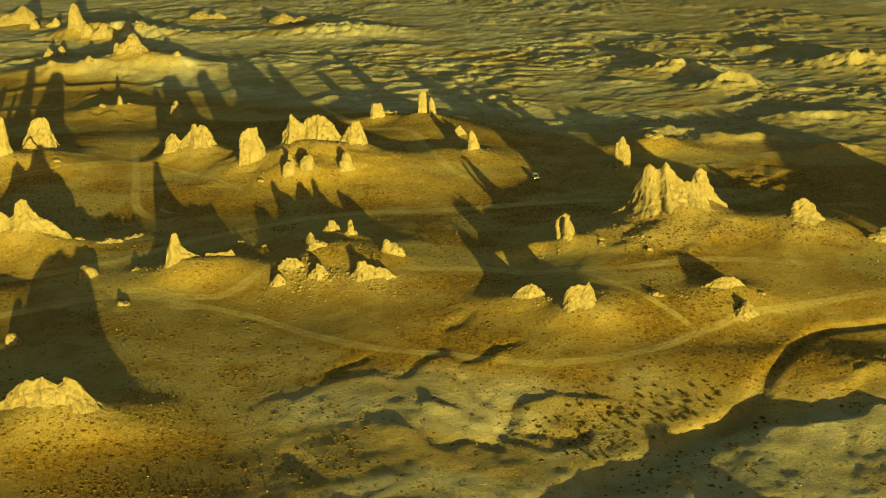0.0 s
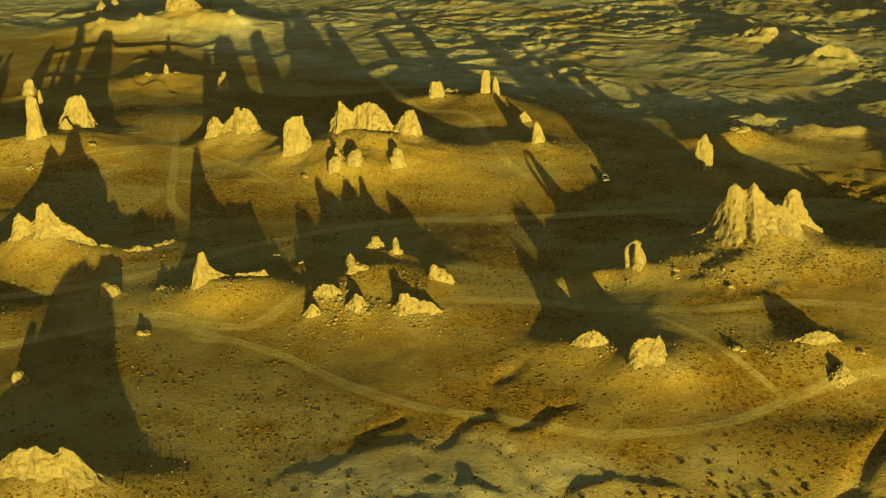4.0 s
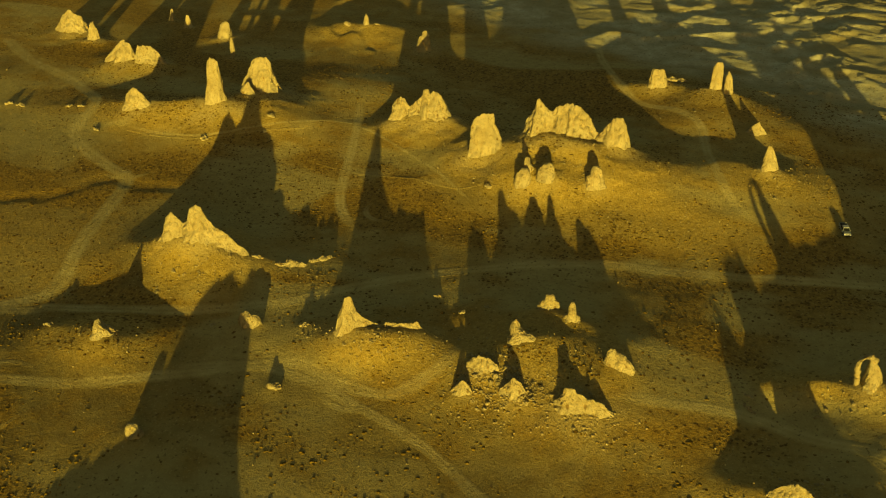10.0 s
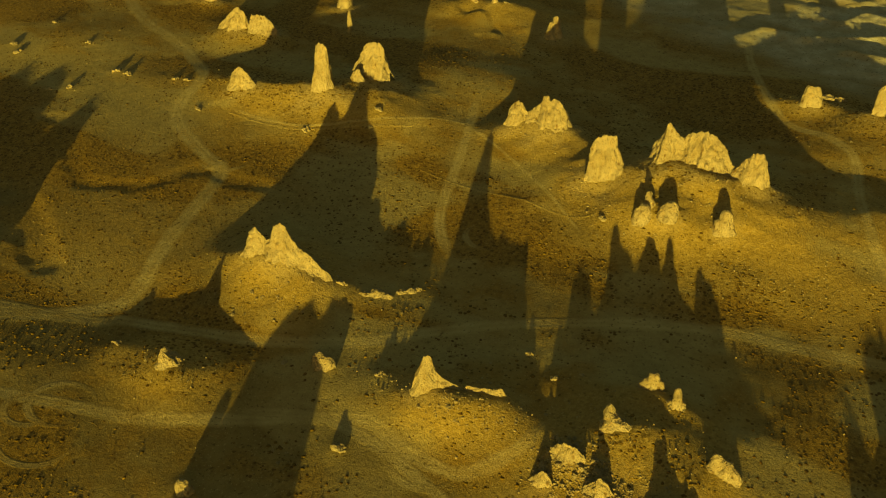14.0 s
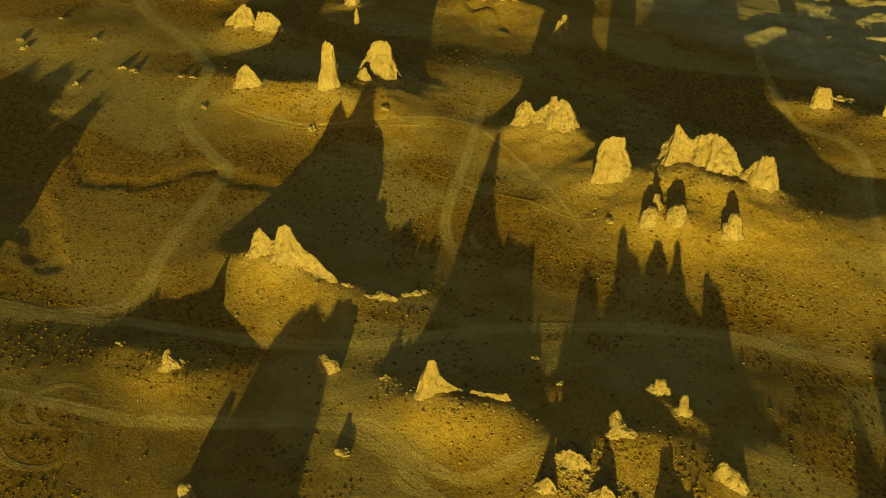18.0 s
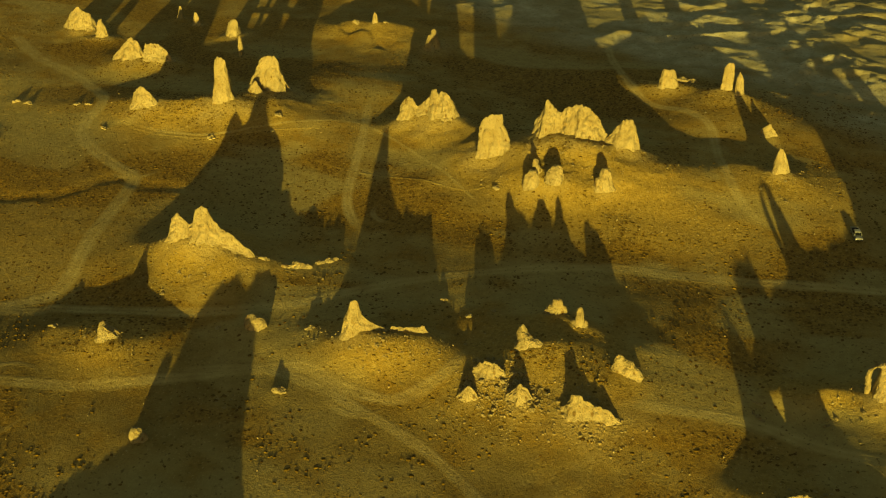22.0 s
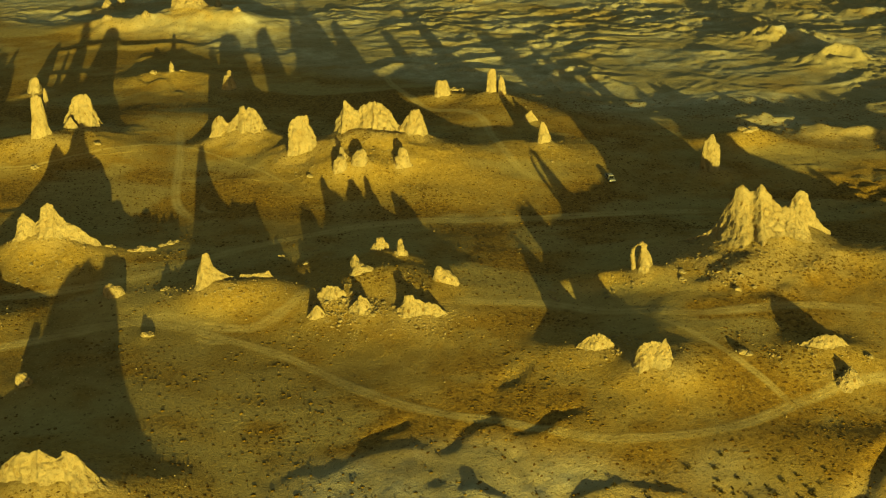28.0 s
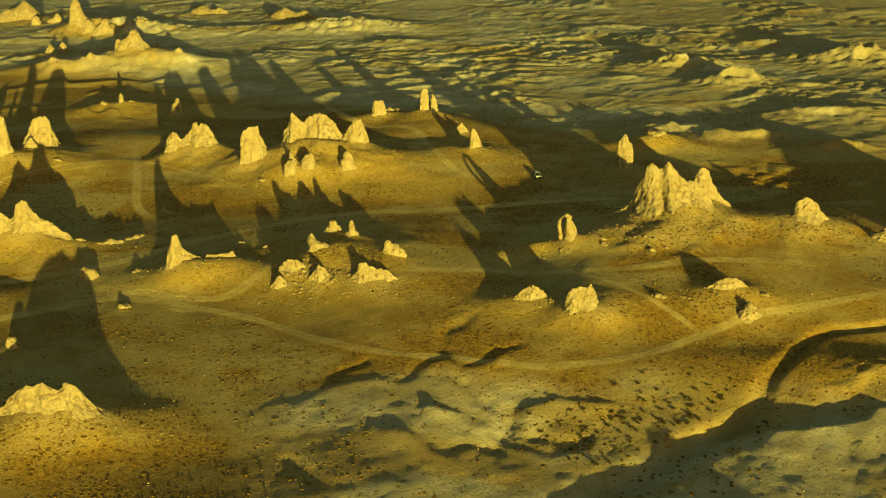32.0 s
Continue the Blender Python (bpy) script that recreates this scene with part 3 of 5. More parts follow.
def hewn(name, label, x, y, slant, thick, crest):
    """Build a noted rock: steep, cleft flanks below a broken crest."""
    base = float(floor_at(x, y))
    blocky = name == "tufa_dome"
    places, tops = [], []
    for u, z in crest:
        places.append(max(u, places[-1] + 0.12) if places else u)
        tops.append(z)
    start, end = places[0], places[-1]
    high = max(tops)
    cols = max(18, min(130, int((end - start) / 0.26)))
    shift = Vector((x * 0.37, y * 0.21, 0))
    bm = bmesh.new()
    grid = []
    for i in range(cols + 1):
        u = start + (end - start) * i / cols
        low = float(floor_at(x + u, y + slant * u)) - base
        top = float(np.interp(u, places, tops)) - base
        jag = 0.55 * noise.noise(Vector((u * 1.5, 3.1, 0)) + shift) + 0.45 * noise.noise(Vector((u * 3.7, 8.3, 0)) + shift)
        top = max(top + jag * min(0.8, 0.13 * max(top - low, 0)), low - 0.3)
        rise = max(top - low, 0.05)
        broad = (1.12 if name != "tufa_mountain" else 1.5) * min(thick, 0.35 * rise + 0.35) * (0.85 + 0.3 * noise.noise(Vector((u * 0.5, 1.7, 4)) + shift))
        rows = max(16, min(64, int((2 * (high - base - low) + 2 * thick) / 0.34))) if not grid else len(grid[0]) - 1
        foot = low - 0.8
        line = []
        for k in range(rows + 1):
            a = (k / rows * 2 - 1) * math.pi / 2
            out = math.sin(a)
            h = max(1 - abs(out) ** 1.3, 0.0) ** 0.72 if name != "tufa_mountain" else max(1 - abs(out) ** 0.95, 0.0) ** 0.92
            q = Vector((u, out * broad * 1.4, (foot + (top - foot) * h) * 0.8)) + shift
            flute = noise.noise(Vector((q.x * 0.9, q.y * 0.5, q.z * 0.28)))
            cells = noise.voronoi(q * (0.95 if blocky else 0.75))[0]
            seam = min(cells[1] - cells[0], 0.4) - 0.2
            lump = (0.5 if name != "tufa_mountain" else 0.12) * flute + 0.3 * noise.noise(q * 0.45) + 0.22 * noise.noise(q * 1.2) + 0.12 * noise.noise(q * 2.9) + 0.07 * noise.noise(q * 6.1) + (0.9 if blocky else 0.8) * seam
            v = out * broad * (1.0 + 0.7 * (1 - h) ** 2) + lump * (0.4 * min(broad, 3.2) + 0.25) * (1 if out > 0 else -1) * min(1, abs(out) * 2.5)
            w = u + (noise.noise(q * 0.7 + Vector((0, 7, 2))) * 0.35 + noise.noise(q * 1.9) * 0.2 + noise.noise(q * 4.4) * 0.1) * min(thick, 2.0) * 0.6
            w += (u - (start + end) / 2) * 0.12 * (1 - h) ** 2
            z = foot + (top - foot) * h + (noise.noise(q * 1.3 + Vector((3, 3, 3))) * 0.2 + noise.noise(q * 3.1) * 0.1 + seam * (0.7 if blocky else 0.25)) * min(thick, 2) * 0.6 * h
            line.append(bm.verts.new((w, slant * u + v, z)))
        grid.append(line)
    for a, b in zip(grid, grid[1:]):
        for k in range(len(a) - 1):
            bm.faces.new((a[k], b[k], b[k + 1], a[k + 1])).smooth = True
    category = name.replace("tufa_", "").replace("mountain", "crag") + " rock"
    thing = tagged(new(name, mesh_of(name, bm, TUFA)), label, category, "tufa pinnacles")
    thing.location = (x, y, base)
    ROCK_SPOTS.extend((x + u, y + slant * u, thick) for u, _ in crest)
    return thing


def carve(name, label, x, y, peaks):
    """Build a noted rock; its peaks have grown together."""
    base = float(floor_at(x, y))
    category = name.replace("tufa_", "").replace("mountain", "crag") + " rock"
    bm, chunks = bmesh.new(), []
    if name == "tufa_boulder":
        r = random.Random(int(x * 31 + y * 17))
        for dx, dy, wide, top, sharp in peaks:
            for n in range(6):
                lump = bm if n == 0 and not chunks else bmesh.new()
                size = wide * (0.5 if n == 0 else r.uniform(0.14, 0.4))
                a, d = r.uniform(0, 6.28), 0 if n == 0 else wide * r.uniform(0.4, 1.2)
                px, py = dx + d * math.cos(a), dy + 0.7 * d * math.sin(a)
                low = float(floor_at(x + px, y + py)) - base
                bmesh.ops.create_icosphere(lump, subdivisions=2, radius=size)
                for v in lump.verts:
                    q = v.co / size + Vector((n * 3.7, x, y))
                    v.co *= 1 + 0.5 * noise.noise(q) + 0.4 * noise.noise(q * 2.3)
                    v.co = Vector((v.co.x * 1.25 + px, v.co.y + py, v.co.z * 0.75 + low + 0.25 * size))
                if lump is not bm:
                    chunks.append(lump)
    else:
        ridge(bm, x, y, base, [(dx, dy, r, max(top, base + 0.6 * r), sharp) for dx, dy, r, top, sharp in peaks], name == "tufa_dome")
    thing = tagged(new(name, mesh_of(name, bm, TUFA)), label, category, "tufa boulders" if name == "tufa_boulder" else "tufa pinnacles")
    thing.location = (x, y, base)
    for lump in chunks:
        part("chunk", lump, TUFA, thing)
    ROCK_SPOTS.extend((x + p[0], y + p[1], p[2]) for p in peaks)
    return thing


face("tufa_ridge", "pale tufa ridge with two horns sloping down on a rubble mound", -113, 268.5, 0.04, 2.2, [(-11.5, 3.3), (-10.4, 9.2), (-9.1, 10.1), (-7.8, 9.2), (-6.2, 7.7), (-4.9, 8.7), (-4.1, 11.9), (-2.3, 13.1), (-0.9, 12.2), (-0.3, 10.0), (2.0, 8.0), (4.0, 6.7), (6.0, 5.4), (7.2, 3.9), (8.6, 3.3), (10.0, 0.8)])
face("tufa_pinnacle", "slender pale tufa spire on a wide foot", -150.3, 339.8, 0.1, 2.0, [(-3.9, 2.4), (-2.3, 5.1), (-1.3, 10.7), (-1.3, 16.1), (-0.7, 18.8), (0.5, 19.7), (2.2, 18.9), (2.7, 15.4), (2.3, 12.3), (2.4, 9.1), (3.8, 7.3), (4.9, 3.4)])
face("tufa_pinnacle", "bulky pale tufa tower with a broken crown", -141.6, 355.8, 0.1, 2.8, [(-7.7, 5.5), (-4.9, 10.0), (-3.8, 12.9), (-1.7, 14.8), (1.6, 15.0), (2.8, 12.3), (3.2, 9.5), (4.6, 6.4)])
face("tufa_pinnacle", "low pale tufa knob below the tower", -142.9, 349.0, 0.0, 2.1, [(-5.7, 2.6), (-4.0, 5.4), (-2.2, 7.9), (-0.8, 9.4), (0.6, 7.4), (2.2, 4.4)])
face("tufa_pinnacle", "pale tufa cone leaning to one side", -173.7, 335.8, 0.1, 2.4, [(-5.7, 1.3), (-4.2, 6.4), (-2.0, 8.9), (0.0, 8.2), (1.6, 6.4), (3.1, 4.6), (5.3, 0.3)])
face("tufa_ridge", "double-topped pale tufa ridge on a bare slope", -199.9, 371.9, 0.1, 2.4, [(-12.1, -1.9), (-9.5, 2.0), (-6.8, 4.8), (-3.5, 8.0), (-1.9, 8.8), (-0.1, 7.7), (1.1, 5.2), (1.6, 3.2), (2.6, 6.9), (5.0, 7.4), (8.0, 7.2), (9.8, 5.6), (11.4, 3.1), (13.3, 0.8)])
face("tufa_ridge", "jagged pale tufa ridge on the rim of a dark hollow", -242.5, 396.6, 0, 2.6, [(-7.2, -1.8), (-2.8, 4.3), (1.2, 8.0), (4.0, 6.3), (6.3, 5.9), (7.4, 3.4), (8.3, -1.4)])
face("tufa_pinnacle", "narrow pale tufa blade", -227, 391, 0, 1.5, [(-3.5, 0.8), (-2.0, 5.6), (-0.5, 6.8), (0.7, 3.7), (1.7, -1.1)])
face("tufa_pinnacle", "pale tufa block with a shaded flank", -181.9, 405.7, 0, 2.0, [(-4.5, -2.1), (-3.1, 2.4), (-2.1, 5.0), (-0.3, 6.5), (1.4, 5.7), (1.5, 2.8), (1.2, -1.1)])
face("tufa_pinnacle", "thin pale tufa needle", -210.8, 417.4, 0, 0.8, [(-2.3, -1.0), (-0.6, 4.7), (0.3, 4.5), (0.2, -0.8)])
face("tufa_pinnacle", "short pale tufa blade", -200.4, 412.0, 0, 1.0, [(-2.6, 0.6), (-1.2, 4.9), (-0.3, 4.7), (0.7, 1.8), (1.4, -1.3)])
face("tufa_ridge", "pale tufa group with jagged twin tops on a low mound", -85.8, 347.9, -0.05, 2.6, [(-10.9, 5.3), (-9.9, 9.3), (-8.1, 10.8), (-6.6, 10.2), (-5.3, 8.0), (-3.1, 9.9), (-1.6, 11.3), (-0.5, 14.1), (0.8, 14.1), (1.4, 12.9), (2.4, 14.0), (4.4, 12.9), (5.6, 11.6), (6.7, 8.6), (7.0, 5.8), (8.1, 2.8)])
face("tufa_pinnacle", "tall rounded pale tufa slab standing alone", -62.8, 330, 0.1, 2.2, [(-4.0, 4.2), (-4.2, 11.1), (-3.8, 14.3), (-3.1, 15.8), (-0.9, 16.7), (1.8, 17.3), (2.8, 13.4), (4.2, 9.7), (4.8, 6.2)])
face("tufa_ridge", "broad pale tufa ridge with a pointed horn and a domed crest", -42.9, 337.6, 0, 3.0, [(-11.3, 9.5), (-10.7, 13.1), (-9.2, 15.5), (-8.1, 17.5), (-7.6, 20.0), (-6.6, 18.5), (-5.3, 17.3), (-3.9, 16.6), (-2.1, 18.1), (1.0, 19.6), (3.6, 18.8), (6.2, 16.5), (7.8, 13.1), (10.0, 11.2)])
face("tufa_pinnacle", "blunt pale tufa tooth beside the broad ridge", -28.2, 336.4, 0, 2.2, [(-5.8, 11.6), (-4.4, 13.4), (-2.9, 15.6), (-1.8, 17.1), (0.6, 17.7), (1.7, 14.6), (2.7, 11.1), (4.0, 8.4)])
face("tufa_ridge", "pale tufa tooth with a crumbling low ridge", -62.8, 249.0, 0.35, 1.7, [(-8.4, 3.6), (-7.5, 6.6), (-6.6, 10.1), (-5.5, 10.5), (-4.8, 9.6), (-4.6, 7.1), (-3.7, 5.8), (-2.9, 5.0), (-1.6, 4.4), (-0.2, 3.6), (1.4, 2.0)])
face("tufa_dome", "low crumbling pale tufa ledge beside the tooth", -58.4, 250.2, 0.3, 1.4, [(-4.0, 2.4), (-3.0, 4.2), (-0.8, 3.8), (0.8, 4.0), (2.2, 3.8), (3.2, 4.3), (4.4, 2.2)])
face("tufa_mountain", "massive pale tufa crag with a cleft summit", 59.4, 267.0, -0.3, 6.5, [(-15.0, 5.6), (-11.5, 7.2), (-8.8, 9.4), (-7.0, 14.0), (-4.8, 20.6), (-3.4, 22.0), (-2.2, 21.2), (-0.8, 20.4), (0.5, 22.6), (1.6, 21.6), (3.2, 19.4), (5.6, 17.6), (8.2, 17.6), (10.0, 15.6), (12.4, 12.0), (15.0, 8.0)])
face("tufa_pinnacle", "pale tufa tooth beside the crag", 72.7, 271.1, 0, 2.2, [(-5.1, 13.7), (-4.2, 15.9), (-3.3, 18.3), (-2.3, 19.3), (-0.9, 18.9), (0.7, 15.4), (2.4, 12.6), (4.5, 10.1), (6.2, 8.9)])
face("tufa_mountain", "weathered pale tufa cone with a jagged crown", 95.6, 259.2, 0.0, 5.0, [(-8.0, 4.4), (-5.0, 7.4), (-3.4, 10.6), (-2.4, 13.6), (-1.2, 13.9), (-0.2, 14.8), (1.4, 13.8), (2.6, 13.0), (5.4, 9.4), (9.0, 5.0), (11.5, 2.6)])
face("tufa_dome", "blocky pale tufa dome with cracked flanks", 30.9, 217.2, 0, 2.9, [(-4.1, 1.6), (-3.5, 4.3), (-2.7, 6.2), (-1.7, 7.3), (-0.4, 8.0), (1.0, 7.7), (2.4, 8.4), (3.4, 6.7), (4.2, 4.4), (5.6, 1.5)])
face("tufa_dome", "low brown tufa dome with a crumbling crown", 20.3, 224.4, 0, 2.2, [(-5.3, 0.5), (-3.9, 2.0), (-2.9, 3.4), (-1.3, 4.6), (0.5, 5.2), (2.3, 4.4), (3.6, 2.9), (4.8, 0.7)])
face("tufa_dome", "crumbling pale tufa hump", 66, 223.5, 0, 2.0, [(-4.9, 4.1), (-3.3, 5.5), (-1.9, 6.3), (-0.4, 6.9), (1.9, 7.2), (3.9, 5.8), (5.2, 4.5), (6.8, 3.1)])
face("tufa_pinnacle", "tall pale tufa finger of a forked pair", -7.3, 389.7, 0, 1.4, [(-1.9, 7.2), (-1.8, 13.1), (-0.7, 15.8), (1.0, 15.7), (1.7, 12.5), (2.4, 8.0)])
face("tufa_pinnacle", "pale tufa finger with a shaded hollow", -4.6, 386.8, 0, 1.2, [(-0.4, 7.2), (-0.6, 12.7), (0.3, 14.6), (1.6, 12.5), (2.8, 6.6)])
face("tufa_pinnacle", "narrow pale tufa spire on a sandy cone", 9.8, 341, 0, 1.5, [(-1.6, 4.7), (-1.0, 9.4), (-0.4, 12.6), (0.6, 12.6), (2.2, 9.8), (3.5, 5.0)])
face("tufa_pinnacle", "low pale tufa knob behind the spire", 7.1, 365.5, 0, 1.5, [(-3.7, 5.2), (-2.2, 7.3), (-0.5, 8.6), (1.0, 6.1), (3.0, 3.8)])
rock("tufa_pinnacle", "small pale tufa stump with a blunt top", -49.1, 315.7, [(-0.5, 0.0, 1.57, 8.7, 0.38), (0.5, -0.0, 1.74, 9.6, 0.38)])
rock("tufa_pinnacle", "small pale tufa knob with a round head", -48.7, 319.5, [(-0.2, 0.1, 0.88, 11.0, 0.4), (0.2, -0.1, 1.58, 9.7, 0.5)])
rock("tufa_pinnacle", "small pale tufa stump with a blunt top", -43.4, 317.0, [(-0.6, 0.2, 1.74, 10.1, 0.38), (0.6, -0.2, 1.91, 11.3, 0.38)])
rock("tufa_pinnacle", "small conical pale tufa stump", -30.8, 318.8, [(-0.9, -0.5, 1.57, 9.3, 0.4), (-0.0, 0.1, 1.56, 11.5, 0.4), (0.9, 0.4, 1.40, 8.7, 0.5)])
rock("tufa_pinnacle", "thin pale tufa needle", -170.3, 388.5, [(0.0, 0.0, 0.87, 7.2, 0.4)])
rock("tufa_pinnacle", "small pale tufa spire on a low cone of rubble", -134.1, 423.1, [(0.0, 0.0, 1.14, 8.3, 0.6)])
rock("tufa_boulder", "low pale tufa lump", -141.5, 422.4, [(0.0, 0.0, 1.88, 4.0, 0.5)])
rock("tufa_boulder", "low pale tufa lump", -130.7, 424.3, [(0.0, 0.0, 1.04, 5.4, 0.5)])
rock("tufa_pinnacle", "pale tufa stub half in shade", -108.5, 411.5, [(0.6, 0.9, 1.97, 8.0, 0.5), (-0.6, -0.9, 1.75, 6.1, 0.6)])
rock("tufa_pinnacle", "low pale tufa knobs on a rubble mound", -25.1, 391.2, [(-1.2, -0.3, 1.37, 11.2, 0.5), (1.2, 0.3, 1.76, 11.1, 0.5)])
rock("tufa_boulder", "flat pale tufa ledge", -19.7, 397.5, [(-1.5, -0.4, 2.53, 10.8, 0.4), (1.5, 0.4, 2.17, 10.2, 0.4)])
rock("tufa_boulder", "small upright pale tufa stone", 12.9, 329.0, [(0.0, 0.0, 0.58, 6.7, 0.5)])
rock("tufa_pinnacle", "small pale tufa tooth on a sandy mound", -119.4, 232.9, [(-0.6, 0.1, 0.93, 3.5, 0.5), (0.6, -0.1, 2.39, 1.3, 0.7)])
rock("tufa_pinnacle", "rounded pale tufa boulder at the edge of the plain", -92.2, 247.0, [(-0.6, 0.0, 1.9, 1.6, 0.38), (1.0, 0.1, 1.7, 1.1, 0.4)])
rock("tufa_boulder", "pale tufa boulder with a hollow", -79.9, 249.0, [(0.0, 0.0, 0.98, 2.9, 0.5)])
rock("tufa_pinnacle", "small pale tufa spire with a knobbed head", -33.1, 251.2, [(-1.4, 0.8, 0.97, 8.6, 0.4), (-0.3, -0.5, 2.08, 6.9, 0.5), (1.6, -0.3, 1.67, 6.4, 0.6)])
rock("tufa_pinnacle", "squat pale tufa stump on a dark cone", -30.2, 264.2, [(-1.3, -0.2, 1.46, 6.0, 0.5), (0.0, 0.0, 1.46, 7.7, 0.4), (1.3, 0.2, 1.17, 6.4, 0.5)])
rock("tufa_pinnacle", "thin pale tufa spire with a round head", -24.8, 260.9, [(-0.0, -0.0, 0.86, 8.9, 0.35), (-0.7, -0.1, 1.30, 5.9, 0.5), (0.7, 0.1, 1.30, 5.9, 0.5)])
rock("tufa_ridge", "short low pale tufa wall", -12.7, 249.5, [(-1.9, 0.3, 1.23, 7.2, 0.4), (0.1, 0.0, 1.50, 6.5, 0.45), (1.8, -0.3, 1.09, 5.3, 0.45)])
face("tufa_dome", "broad crumbling pale tufa dome", -18.2, 236.1, 0.0, 4.2, [(-6.6, 0.5), (-5.0, 2.4), (-3.6, 4.6), (-2.6, 6.6), (-1.5, 6.8), (-0.4, 5.8), (1.6, 5.1), (3.8, 4.8), (5.6, 3.4), (7.2, 1.0)])
rock("tufa_pinnacle", "knobbly pale tufa stump catching light amid shade", -96.5, 208.8, [(-0.5, -0.1, 1.29, 0.8, 0.4), (0.5, 0.1, 1.18, -0.3, 0.4)])
face("tufa_dome", "crumbled tufa outcrop breaking into blocks", -38.6, 242.5, -0.1, 2.6, [(-4.2, 1.2), (-3.0, 3.2), (-1.7, 4.8), (-0.2, 5.3), (1.5, 5.1), (2.9, 4.2), (4.0, 2.0)])
face("tufa_dome", "small crumbled tufa outcrop breaking into blocks", -41.0, 236.6, 0.0, 1.8, [(-2.4, 0.4), (-1.2, 2.0), (0.0, 3.3), (1.2, 2.4), (2.2, 0.6)])
face("tufa_dome", "crumbled tufa outcrop with a knobbed top", -31.0, 237.2, 0.0, 2.8, [(-4.6, 0.2), (-3.0, 2.0), (-1.4, 3.9), (-0.2, 6.0), (1.0, 5.2), (2.2, 3.4), (3.6, 1.0)])
rock("tufa_boulder", "pale pitted tufa boulder", -78.2, 228.9, [(0.0, 0.0, 1.48, 0.8, 0.5)])
face("tufa_arch", "pale tufa arch with a shaded window in it", 33.4, 255.6, 0.0, 1.5, [(-2.4, 2.5), (-1.7, 7.6), (-1.5, 11.4), (-0.7, 11.8), (0.1, 10.2), (1.0, 8.0), (1.9, 5.8), (3.0, 3.0)])
rock("tufa_pinnacle", "rough pale tufa outcrop", 114.9, 254.2, [(1.1, -0.0, 2.28, 7.9, 0.5), (-1.1, 0.0, 2.29, 5.1, 0.6)])
rock("tufa_pinnacle", "pale tufa stub with a swollen head", 59.7, 331.6, [(0.1, -0.0, 1.65, 12.6, 0.35), (1.6, -0.0, 1.65, 9.9, 0.4), (-1.7, 0.0, 1.03, 10.3, 0.5)])
rock("tufa_boulder", "small pale tufa stub", 63.6, 380.5, [(0.0, 0.0, 1.50, 5.3, 0.5)])
rock("tufa_boulder", "pale tufa crest on a low hill", 75.0, 355.9, [(1.8, 0.7, 2.21, 9.0, 0.6), (-1.8, -0.7, 2.40, 7.7, 0.7)])
# the low tail from -25 to -12 is unseen, added to cast shade
face("tufa_ridge", "broad pale tufa crag with a notched rim", -77.4, 174.3, 0.0, 3.6, [(-25.0, -3.0), (-20.0, -0.5), (-15.0, 0.0), (-12.0, 0.4), (-10.0, 1.0), (-7.6, 2.6), (-6.0, 4.2), (-4.2, 6.2), (-2.2, 7.4), (-0.8, 7.2), (0.8, 7.9), (2.2, 7.0), (3.8, 6.2), (4.6, 7.3), (5.4, 8.0), (6.6, 7.6), (7.8, 6.4), (9.2, 4.6), (10.6, 2.4)])
rock("tufa_boulder", "small upright pale tufa stone", 74.7, 220.9, [(0.0, 0.0, 1.05, 5.5, 0.5)])
rock("tufa_dome", "broken pale tufa outcrop with a dark flank", 68.5, 214.3, [(0.8, 0.7, 1.81, 4.4, 0.5), (-0.8, -0.7, 1.54, 2.9, 0.6)])
rock("tufa_boulder", "low pale tufa lump", 49.6, 221.4, [(0.0, 0.0, 1.59, 4.6, 0.5)])
rock("tufa_ridge", "far pale tufa ridge with broken crest", -273.1, 670.8, [(4.5, 3.2, 8.78, 12.6, 0.6), (-4.5, -3.2, 7.93, 8.2, 0.7)])
rock("tufa_pinnacle", "far pale tufa tower", -213.8, 614.6, [(-1.4, 0.6, 4.73, 21.3, 0.5), (1.4, -0.6, 5.11, 13.6, 0.6)])
rock("tufa_pinnacle", "far pale tufa tooth", -206.1, 605.5, [(0.0, 0.0, 3.97, 10.9, 0.5)])
rock("tufa_ridge", "far pale tufa ridge with broken crest", -195.9, 605.2, [(-0.1, 1.5, 2.89, 11.2, 0.5), (-3.2, -0.3, 5.06, 5.7, 0.7), (3.3, -1.3, 2.89, 5.1, 0.7)])
rock("tufa_pinnacle", "far pale tufa tooth on a wide mound", -155.1, 517.5, [(1.0, 0.4, 4.33, 18.8, 0.5), (3.9, -0.2, 4.35, 13.0, 0.7), (-4.9, -0.2, 3.73, 10.8, 0.7)])
rock("tufa_pinnacle", "small far tufa tooth", -131.3, 512.9, [(0.0, 0.0, 1.85, 10.5, 0.5)])
rock("tufa_boulder", "small far tufa lump", -244.9, 665.4, [(0.0, 0.0, 2.52, 4.4, 0.5)])
rock("tufa_boulder", "small far tufa lump", -211.9, 576.5, [(0.0, 0.0, 1.89, 4.1, 0.5)])
rock("tufa_boulder", "small far tufa lump", -177.5, 615.9, [(0.0, 0.0, 2.67, 10.4, 0.5)])
rock("tufa_pinnacle", "small far tufa tooth", -244.9, 658.4, [(1.7, 1.0, 2.74, 6.7, 0.5), (-1.7, -1.0, 2.74, 3.5, 0.5)])
rock("tufa_pinnacle", "small far tufa tooth", -162.3, 518.0, [(0.0, 0.0, 2.17, 14.1, 0.5)])
rock("tufa_pinnacle", "small far tufa tooth", -206.6, 562.4, [(0.0, 0.0, 2.36, 5.2, 0.5)])
rock("tufa_pinnacle", "small far tufa tooth", -154.1, 558.7, [(0.0, 0.0, 2.01, 4.8, 0.5)])
